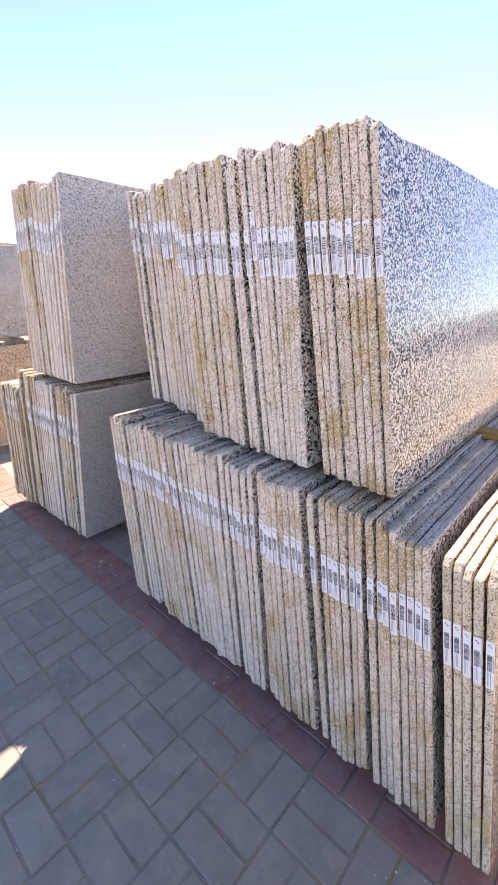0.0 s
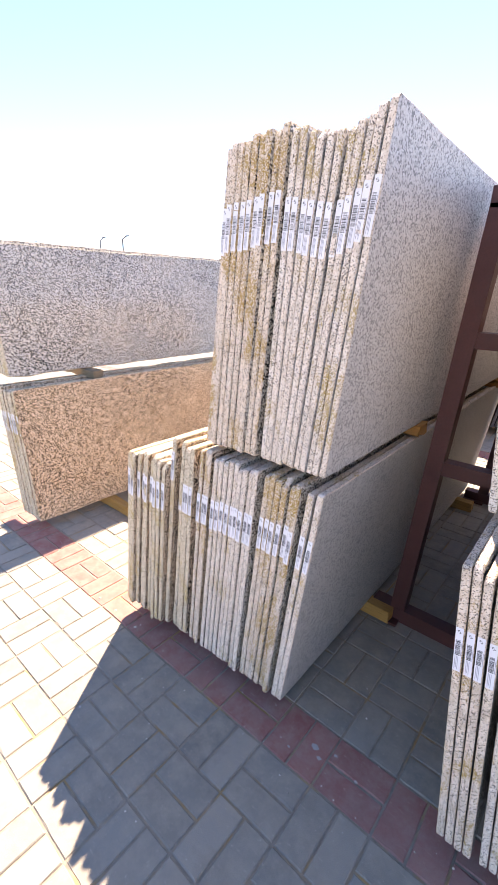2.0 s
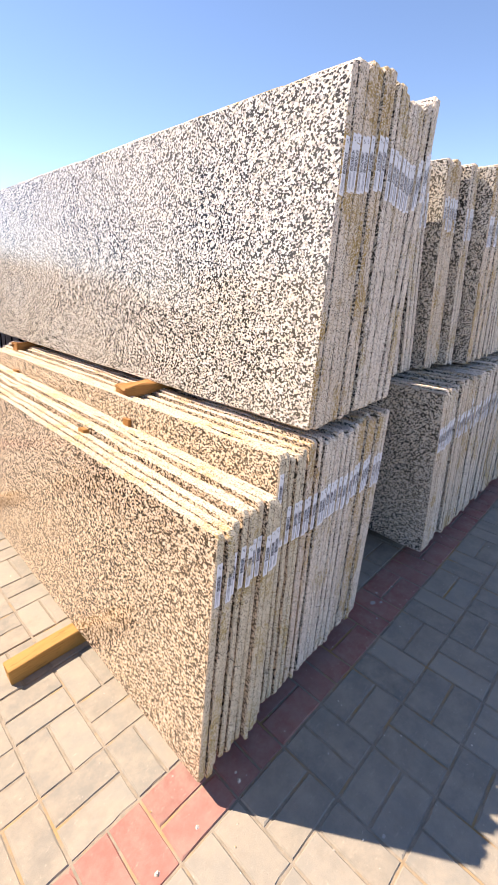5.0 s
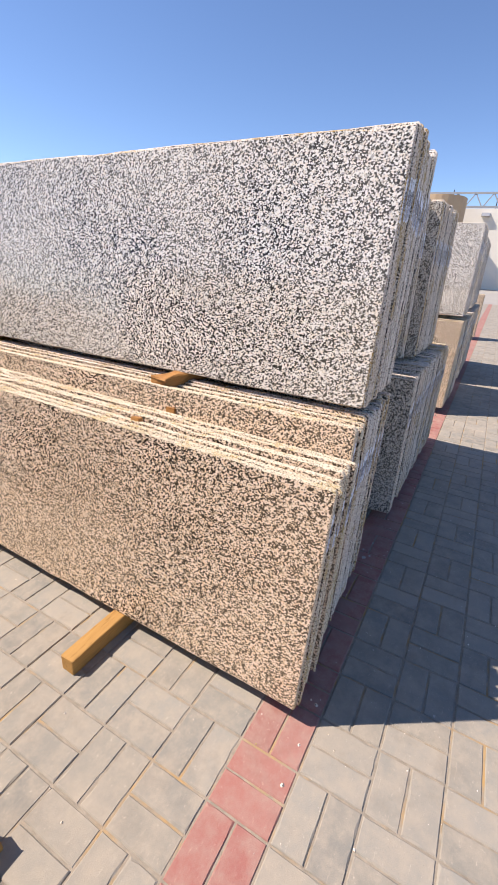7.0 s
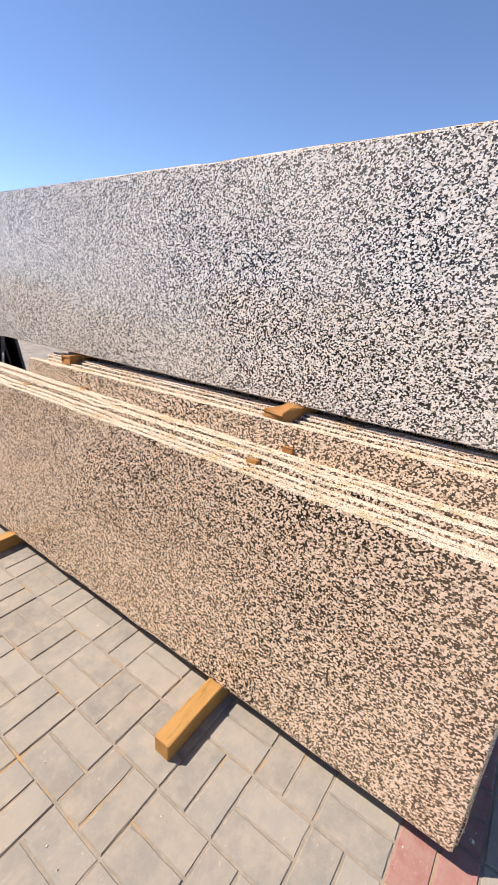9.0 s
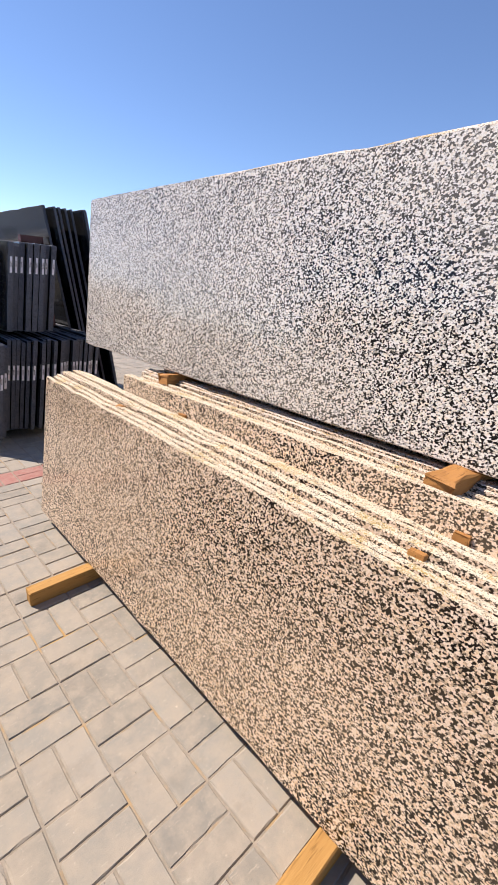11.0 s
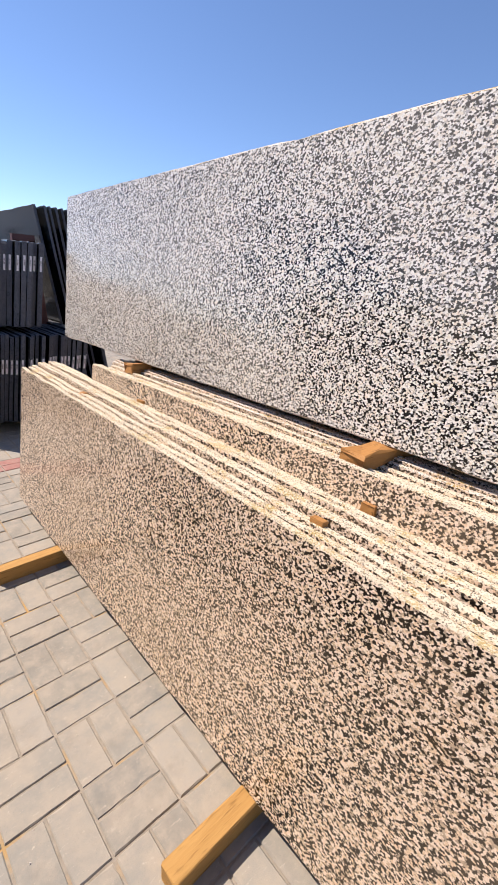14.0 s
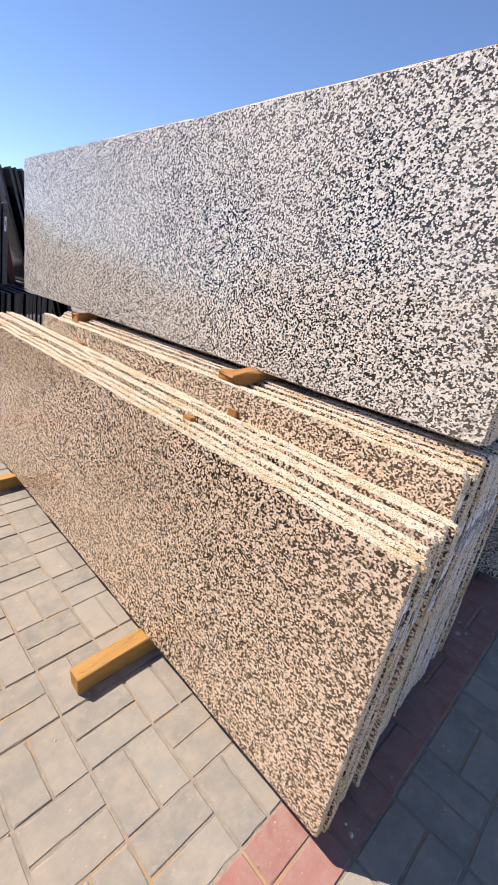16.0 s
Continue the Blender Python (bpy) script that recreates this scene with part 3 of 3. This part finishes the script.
def spacer(x0, x1, y, z, seed, turn=0.0, h=0.042, w=0.075, mat=WOOD):
    timber((0, -w / 2, 0), (x1 - x0, w / 2, h), SPACER, seed, mat, "timber_spacer", pose(x0, y, z, 0, 0, turn), 0.009 if mat is WOOD_DARK else 0.004)


spacer(0.495, 1.12, 0.745, 0.947, 41, -6, 0.042, mat=WOOD_DARK)
spacer(0.565, 1.12, 2.13, 0.925, 42, 2, 0.045, mat=WOOD_DARK)
spacer(1.55, 2.80, 0.75, 0.932, 43, 0, 0.027)
spacer(1.55, 2.80, 2.2, 0.932, 44, 0, 0.027)
spacer(-1.50, -1.02, 0.5, 0.895, 45, 0, 0.05, mat=WOOD_GREY)
spacer(-1.50, -0.98, 2.2, 0.88, 46, 0, 0.05, mat=WOOD_GREY)
spacer(4.3, 7.4, 0.7, 0.998, 47, 0, 0.046)
spacer(4.3, 7.4, 2.0, 0.998, 48, 0, 0.046)
spacer(-0.15, 0.92, 5.0, 0.852, 49, 0, 0.042, mat=WOOD_GREY)
spacer(-0.15, 0.92, 6.0, 0.852, 50, 0, 0.042, mat=WOOD_GREY)
spacer(-3.2, -2.0, 8.5, 0.83, 51, 0, 0.03, mat=WOOD_GREY)
spacer(-1.45, -0.6, 9.0, 0.955, 52, 0, 0.03, mat=WOOD_GREY)


def wedge(x, y, z, seed, turn):
    """A small wooden peg pushed between two slabs, its head standing proud."""
    ob = new("wooden_peg", bevelled("wooden_peg", (-0.011, -0.02, -0.05), (0.011, 0.02, 0.026), WOOD_DARK, 0.003, 0.002, seed, 2))
    ob.matrix_basis = pose(x, y, z, 0, 7, turn)
    tagged(ob, "small pine peg wedged between two slab tops", "wooden peg", "pegs between the slabs")


for k, (x, y, z) in enumerate(((0.300, 0.69, 0.858), (0.456, 0.65, 0.866), (0.306, 2.07, 0.846), (0.448, 1.80, 0.858))):
    wedge(x, y, z, 60 + k, 4 * k)


# ---- steel racks ----
def rack(at, label, foot, head, height, mat, w=0.065, rails=(0.46, 0.75)):
    """A frame of two leaning posts with cross bars, a foot beam and plates."""
    r = thing("slab_rack", at, label, "steel rack", "racks behind the slabs")
    put_part("post", bar_mesh("post", (-foot, 0, 0.05), (-head, 0, height), w, mat), r)
    put_part("post", bar_mesh("post", (foot, 0, 0.05), (head, 0, height), w, mat), r)
    for f in rails:
        half = foot + (head - foot) * f
        put_part("cross_bar", bar_mesh("cross_bar", (-half, 0.004, height * f), (half, 0.004, height * f), w * 0.9, mat), r)
    put_part("top_bar", bar_mesh("top_bar", (-head - w * 0.5, 0, height + w * 0.3), (head + w * 0.5, 0, height + w * 0.3), w, mat), r)
    put_part("foot_beam", bar_mesh("foot_beam", (-foot - 0.12, 0, 0.035), (foot + 0.12, 0, 0.035), 0.07, mat), r)
    for s in (-1, 1):
        put_part("foot_plate", bevelled("foot_plate", (s * (foot + 0.05) - 0.07, -0.08, 0), (s * (foot + 0.05) + 0.07, 0.08, 0.012), mat, 0.002), r)
    return r


RACK = "red-brown painted steel A-frame rack standing between the stacks"
rack(pose(1.325, 0.72, 0), RACK, 0.19, 0.085, 1.78, RUST)
rack(pose(1.325, 2.35, 0), RACK, 0.19, 0.085, 1.78, RUST)
for z in (0.82, 1.33):
    tagged(new("rack_rail", bar_mesh("rack_rail", (1.40, 0.76, z + 0.03), (1.40, 2.31, z + 0.03), 0.05, RUST)), "red-brown steel rail joining two racks", "steel rail")
rack(pose(1.02, 5.1, 0), RACK, 0.17, 0.07, 1.62, RUST)
FAR_RACK = "empty dark steel rack standing among the far stacks"
rack(pose(-3.52, 6.6, 0), FAR_RACK, 0.16, 0.08, 1.62, DARK_STEEL, 0.06, (0.4, 0.62))
rack(pose(-2.62, 10.6, 0), FAR_RACK, 0.16, 0.08, 1.66, DARK_STEEL, 0.06, (0.4, 0.62))
rack(pose(-1.75, 8.9, 0), FAR_RACK, 0.16, 0.08, 1.60, DARK_STEEL, 0.06, (0.4, 0.62))
rack(pose(-0.62, 12.0, 0), FAR_RACK, 0.16, 0.08, 1.60, DARK_STEEL, 0.06, (0.4, 0.62))


# ---- distance ----
def wall_between(name, a, b, thick, height, mat, label):
    a, b = Vector(a), Vector(b)
    d = b - a
    ob = new(name, bevelled(name, (0, -thick / 2, -0.02), (d.length, thick / 2, height), mat, 0.02))
    ob.matrix_basis = Matrix.Translation((*a, 0)) @ Matrix.Rotation(math.atan2(d.y, d.x), 4, "Z")
    return tagged(ob, label, "wall", kind="structure")


wall_between("wall_north", (-70, 46), (40, 46), 0.2, 2.7, WHITE_WALL, "white rendered boundary wall behind the yard")
wall_between("wall_east", (62, -60), (62, 40), 0.3, 8.8, CREAM_WALL, "cream rendered wall of the hall at the yard's end")


def shed(x0, x1, y, eave, apex, depth):
    """An open steel shed: tan cladding between white posts, with a lattice gable over it."""
    s = thing("shed", pose(x0, y, 0), "tan clad shed with a white steel lattice gable", "shed", "sheds behind the wall")
    w = x1 - x0
    put_part("front_panel", bevelled("front_panel", (0, 0, 0), (w, 0.12, eave), TAN_PANEL, 0.01), s)
    put_part("side_panel", bevelled("side_panel", (w - 0.12, 0.13, 0), (w, depth, eave * 0.98), TAN_PANEL, 0.01), s)
    put_part("side_panel", bevelled("side_panel", (0, 0.13, 0), (0.12, depth, eave * 0.98), TAN_PANEL, 0.01), s)
    n = 5
    for i in range(n + 1):
        x = w * i / n
        put_part("post", bar_mesh("post", (x, -0.12, 0), (x, -0.12, eave), 0.16, WHITE_STEEL), s)
    for i in (0, n - 1):
        put_part("brace", bar_mesh("brace", (w * (i + (i == 0)) / n, -0.2, eave * 0.45), (w * (i + (i != 0)) / n, -0.2, eave), 0.1, WHITE_STEEL), s)
    put_part("eave_beam", bar_mesh("eave_beam", (-0.1, -0.14, eave), (w + 0.1, -0.14, eave), 0.2, WHITE_STEEL), s)
    put_part("side_beam", bar_mesh("side_beam", (w + 0.02, -0.1, eave), (w + 0.02, depth, eave), 0.2, WHITE_STEEL), s)

    def over(x):
        return eave + 0.3 + (apex - eave - 0.3) * (1 - abs(2 * x / w - 1))

    for a, b in ((0, 0.5), (0.5, 1)):
        put_part("rafter", bar_mesh("rafter", (w * a, -0.14, over(w * a)), (w * b, -0.14, over(w * b)), 0.16, WHITE_STEEL), s)
        put_part("roof_edge", bar_mesh("roof_edge", (w * a, depth, over(w * a)), (w * b, depth, over(w * b)), 0.13, WHITE_STEEL), s)
    m = 8
    for i in range(m):
        xa, xb = w * i / m, w * (i + 1) / m
        ends = ((xa, eave), (xb, over(xb))) if i < m / 2 else ((xa, over(xa)), (xb, eave))
        put_part("web_bar", bar_mesh("web_bar", (ends[0][0], -0.14, ends[0][1]), (ends[1][0], -0.14, ends[1][1]), 0.11, WHITE_STEEL), s)


for x0, x1, eave, apex in ((-36.0, -26.6, 5.5, 6.8), (-25.2, -14.2, 5.6, 6.9), (-13.6, -5.6, 5.7, 7.0), (-2.2, 5.2, 5.5, 5.9)):
    shed(x0, x1, 60.0, eave, apex, 16.0)


def street_lamp(x, y, h, arm):
    s = thing("street_lamp", pose(x, y, 0), "slim grey street lamp far beyond the yard", "street lamp", "far street lamps")
    put_part("pole", bar_mesh("pole", (0, 0, 0), (0, 0, h), 0.22, DARK_STEEL), s)
    put_part("arm", bar_mesh("arm", (0, 0, h), (arm, 0, h + 0.5), 0.16, DARK_STEEL), s)
    put_part("lamp_head", bevelled("lamp_head", (arm - 0.6, -0.2, h + 0.42), (arm + 0.6, 0.2, h + 0.62), DARK_STEEL, 0.05), s)


street_lamp(-96.9, 60, 11.4, 1.6)
street_lamp(-87.8, 60, 11.3, 1.8)
street_lamp(-127.0, 60, 12.3, -3.0)
street_lamp(-58.2, 60, 5.9, 0.9)

# the end of the yard, past the row
lamp = thing("wall_lamp", pose(61.852, 3.2, 8.1), "small white flood lamp fixed high on the wall", "wall lamp")
put_part("housing", bevelled("housing", (-0.5, -0.45, -0.15), (0.0, 0.45, 0.2), WHITE_STEEL, 0.04), lamp)
put_part("glass", bevelled("glass", (-0.52, -0.4, -0.12), (-0.5, 0.4, 0.15), LAMP_GLASS, 0.01), lamp)
hook = thing("wall_bracket", pose(61.70, 3.0, 5.6), "small dark steel bracket on the cream wall", "bracket")
put_part("plate", bevelled("plate", (-0.05, -0.12, -0.2), (0.16, 0.12, 0.2), DARK_STEEL, 0.02), hook)
put_part("arm", bar_mesh("arm", (-0.05, 0, 0.1), (-0.4, -0.2, -0.25), 0.08, DARK_STEEL), hook)

gantry = thing("roof_gantry", pose(64.5, 0, 8.9), "pale steel lattice gantry above the hall wall", "gantry")
for z in (0.25, 1.75):
    put_part("chord", bar_mesh("chord", (0, -12, z), (0, 16, z + 0.2), 0.22, WHITE_STEEL), gantry)
for i in range(14):
    y0 = -12 + 2.0 * i
    put_part("web_bar", bar_mesh("web_bar", (0, y0, 0.25), (0, y0 + 1.0, 1.85), 0.13, WHITE_STEEL), gantry)
    put_part("web_bar", bar_mesh("web_bar", (0, y0 + 1.0, 1.85), (0, y0 + 2.0, 0.3), 0.13, WHITE_STEEL), gantry)
for y in (2.5, 7.6):
    put_part("mast", bar_mesh("mast", (0.3, y, -8.9), (0.3, y, 2.3), 0.10, DARK_STEEL), gantry)


def drum(x, y, z0, z1, r, label):
    bm = bmesh.new()
    bmesh.ops.create_cone(bm, cap_ends=True, segments=28, radius1=r, radius2=r * 0.97, depth=z1 - z0)
    bmesh.ops.bevel(bm, geom=[e for e in bm.edges if e.calc_face_angle(0) > 0.8], offset=0.12, segments=2, affect="EDGES")
    bmesh.ops.translate(bm, verts=bm.verts, vec=(0, 0, (z0 + z1) / 2))
    me = bpy.data.meshes.new("storage_drum")
    bm.to_mesh(me)
    bm.free()
    me.materials.append(TAN_PANEL)
    ob = new("storage_drum", me)
    ob.matrix_basis = pose(x, y, 0)
    return tagged(ob, label, "tank")


drum(58.0, 8.2, 0, 9.4, 3.1, "rusty tan storage drum behind the stacks")


# ---- ground and paving ----
M = 0.204
PITCH = 0.102
ground = new("ground", mesh_of("ground", [(-400, -400, -0.03), (400, -400, -0.03), (400, 400, -0.03), (-400, 400, -0.03)], [(0, 1, 2, 3)], [GROUND]))
tagged(ground, "pale dusty ground reaching the horizon", "ground", kind="structure")
bed = new("sand_bed", mesh_of("sand_bed", [(-12.2, -3.25, -0.0046), (28.4, -3.25, -0.0046), (28.4, 12.7, -0.0046), (-12.2, 12.7, -0.0046)], [(0, 1, 2, 3)], [SAND]))
tagged(bed, "yellow sand filling the joints of the paving", "sand", kind="structure")


def paver_data(lx, ly):
    """One paver: flat top, chamfered rim, sides; its top is at z = 0."""
    g, c, d = 0.0022, 0.004, 0.026
    x, y = lx / 2 - g, ly / 2 - g
    v = [(-x + c, -y + c, 0), (x - c, -y + c, 0), (x - c, y - c, 0), (-x + c, y - c, 0), (-x, -y, -c), (x, -y, -c), (x, y, -c), (-x, y, -c), (-x, -y, -d), (x, -y, -d), (x, y, -d), (-x, y, -d)]
    f = [(0, 1, 2, 3)] + [(i + 4, (i + 1) % 4 + 4, (i + 1) % 4, i) for i in range(4)] + [(i + 8, (i + 1) % 4 + 8, (i + 1) % 4 + 4, i + 4) for i in range(4)]
    return v, f


def worn_paver(lx, ly, seed):
    """A paver with a worn, slightly ragged rim and a chipped corner here and there."""
    rnd = random.Random(seed)
    g, d = 0.0024, 0.026
    x, y = lx / 2 - g, ly / 2 - g
    ring = []
    for (ax, ay), (bx, by) in (((-x, -y), (x, -y)), ((x, -y), (x, y)), ((x, y), (-x, y)), ((-x, y), (-x, -y))):
        n = 5 if abs(bx - ax) + abs(by - ay) > 0.15 else 3
        ring += [(ax + (bx - ax) * k / n, ay + (by - ay) * k / n) for k in range(n)]
    v = []
    for inset, z, jitter in ((0.0042, 0.0, 0.0007), (0.0010, -0.0036, 0.0006), (0.0, -d, 0.0)):
        for px, py in ring:
            k = inset + rnd.uniform(-jitter, jitter) + (rnd.uniform(0.002, 0.005) if z == 0.0 and rnd.random() < 0.04 else 0.0)
            v.append((px - k * px / x, py - k * py / y, z))
    n = len(ring)
    f = [tuple(range(n))]
    for r in (0, 1):
        f += [((r + 1) * n + i, (r + 1) * n + (i + 1) % n, r * n + (i + 1) % n, r * n + i) for i in range(n)]
    return v, f


WORN = {}


def paver_shape(size, near):
    """One of eight worn shapes near the camera's way, the plain one elsewhere."""
    if not near:
        return paver_data(*size)
    if size not in WORN:
        WORN[size] = [worn_paver(*size, 40 + q) for q in range(8)]
    return lay.choice(WORN[size])


lay = random.Random(5)


def module(i, j, dx=0.0, dy=0.0):
    """The two pavers of one square of the basket weave: centre, size."""
    x, y = i * M + dx, j * M + dy
    if (i + j) % 2 == 0:
        return [((x + PITCH * (k + 0.5), y + M / 2), (PITCH, M)) for k in (0, 1)]
    return [((x + M / 2, y + PITCH * (k + 0.5)), (M, PITCH)) for k in (0, 1)]


def settle():
    return lay.uniform(-0.0022, 0.0012), lay.uniform(-0.35, 0.35), lay.uniform(-0.3, 0.3), lay.uniform(-0.4, 0.4)


SHARED = {}


def paver_object(parent, centre, size, mat):
    key = (size, mat.name, lay.randrange(8))
    if key not in SHARED:
        SHARED[key] = mesh_of("paver", *worn_paver(*size, 40 + key[2]), [mat])
    dz, rx, ry, rz = settle()
    ob = new("paver", SHARED[key])
    ob.parent = parent
    ob.matrix_basis = pose(centre[0], centre[1], dz, rx, ry, rz)


def paver_mass(name, parent, pieces, mat):
    """The rest of the pavers, each still a body of its own, in one mesh."""
    verts, faces = [], []
    for (cx, cy), size in pieces:
        v, f = paver_shape(size, -2.5 < cx < 4.5 and -2.6 < cy < 4.2)
        dz, rx, ry, rz = settle()
        sx, sy, c, s = math.radians(rx), math.radians(ry), math.cos(math.radians(rz)), math.sin(math.radians(rz))
        n = len(verts)
        verts += [(cx + x * c - y * s, cy + x * s + y * c, z + dz + y * sx - x * sy) for x, y, z in v]
        faces += [tuple(q + n for q in face) for face in f]
    ob = new(name, mesh_of(name, verts, faces, [mat]))
    ob.parent = parent
    ob["kind"] = "stuff"


pavement = thing("pavement", pose(0, 0, 0), "grey concrete pavers laid in basket weave", "paving")
band_near = thing("red_band", pose(0, 0, 0), "band of red concrete pavers along the slab ends", "paving")
band_far = thing("red_band", pose(0, 0, 0), "band of red concrete pavers behind the stacks", "paving")
for ob in (pavement, band_near, band_far):
    ob["kind"] = "structure"
grey_rest, near_rest, far_rest = [], [], []
for i in range(-60, 139):
    x = i * M
    for j in range(-16, 0):
        for c, size in module(i, j):
            if j == -1:
                if -0.9 < x < 3.0:
                    paver_object(band_near, c, size, RED_PAVER)
                else:
                    near_rest.append((c, size))
            elif j in (-4, -3, -2) and -0.7 < x < 2.1:
                paver_object(pavement, c, size, GREY_PAVER)
            else:
                grey_rest.append((c, size))
    # a half course of halved pavers before the second band
    grey_rest.append(((x + M / 2, 16 * M + PITCH / 2), (M, PITCH)))
    for j in range(0, 62 if i < 92 else 3):
        for c, size in module(i, j, 0.0, PITCH if j >= 16 else 0.0):
            if j == 16:
                if -1.6 < x < 1.0:
                    paver_object(band_far, c, size, RED_PAVER)
                else:
                    far_rest.append((c, size))
            elif 0 <= j <= 12 and -0.75 < x < 0.15:
                paver_object(pavement, c, size, GREY_PAVER)
            else:
                grey_rest.append((c, size))
paver_mass("paver_field", pavement, grey_rest, GREY_PAVER)
paver_mass("paver_run", band_near, near_rest, RED_PAVER)
paver_mass("paver_run", band_far, far_rest, RED_PAVER)

# ---- grit, chips and splashes on the paving ----
grit_rnd = random.Random(23)
grit_v, grit_f = [], []
for k in range(420):
    x, y = grit_rnd.uniform(-1.6, 3.6), grit_rnd.choice((grit_rnd.uniform(-1.3, -0.05), grit_rnd.uniform(-0.3, 0.0), grit_rnd.uniform(0.1, 3.0)))
    r = grit_rnd.uniform(0.0012, 0.004) * (2.0 if grit_rnd.random() < 0.06 else 1.0)
    n = len(grit_v)
    for q in range(6):
        a = q * math.pi / 3 + grit_rnd.uniform(-0.3, 0.3)
        grit_v.append((x + r * math.cos(a) * grit_rnd.uniform(0.7, 1.3), y + r * math.sin(a) * grit_rnd.uniform(0.7, 1.3), -0.001))
    grit_v.append((x + r * grit_rnd.uniform(-0.3, 0.3), y, r * grit_rnd.uniform(0.5, 0.9)))
    grit_f += [(n + q, n + (q + 1) % 6, n + 6) for q in range(6)]
tagged(new("stone_grit", mesh_of("stone_grit", grit_v, grit_f, [PALE_EDGE])), "pale stone chips scattered over the paving", "grit", kind="stuff")


def splash(x, y, r, seed):
    """A dried white splash on a paver."""
    rnd = random.Random(seed)
    verts, faces = [(x, y, 0.0016)], []
    for q in range(22):
        a = q * math.tau / 22
        k = r * rnd.uniform(0.6, 1.0)
        verts.append((x + k * math.cos(a) * 1.4, y + k * math.sin(a), 0.0012))
        faces.append((0, 1 + q, 1 + (q + 1) % 22))
    tagged(new("dried_splash", mesh_of("dried_splash", verts, faces, [CEMENT])), "dried grey cement splash on the paving", "stain", "splashes on the paving")


for k, (x, y, r) in enumerate(((1.17, -0.09, 0.012), (1.20, -0.115, 0.008), (1.24, -0.07, 0.006), (1.10, -0.15, 0.005), (1.33, -0.10, 0.006), (0.42, -0.55, 0.005))):
    splash(x, y, r, k)
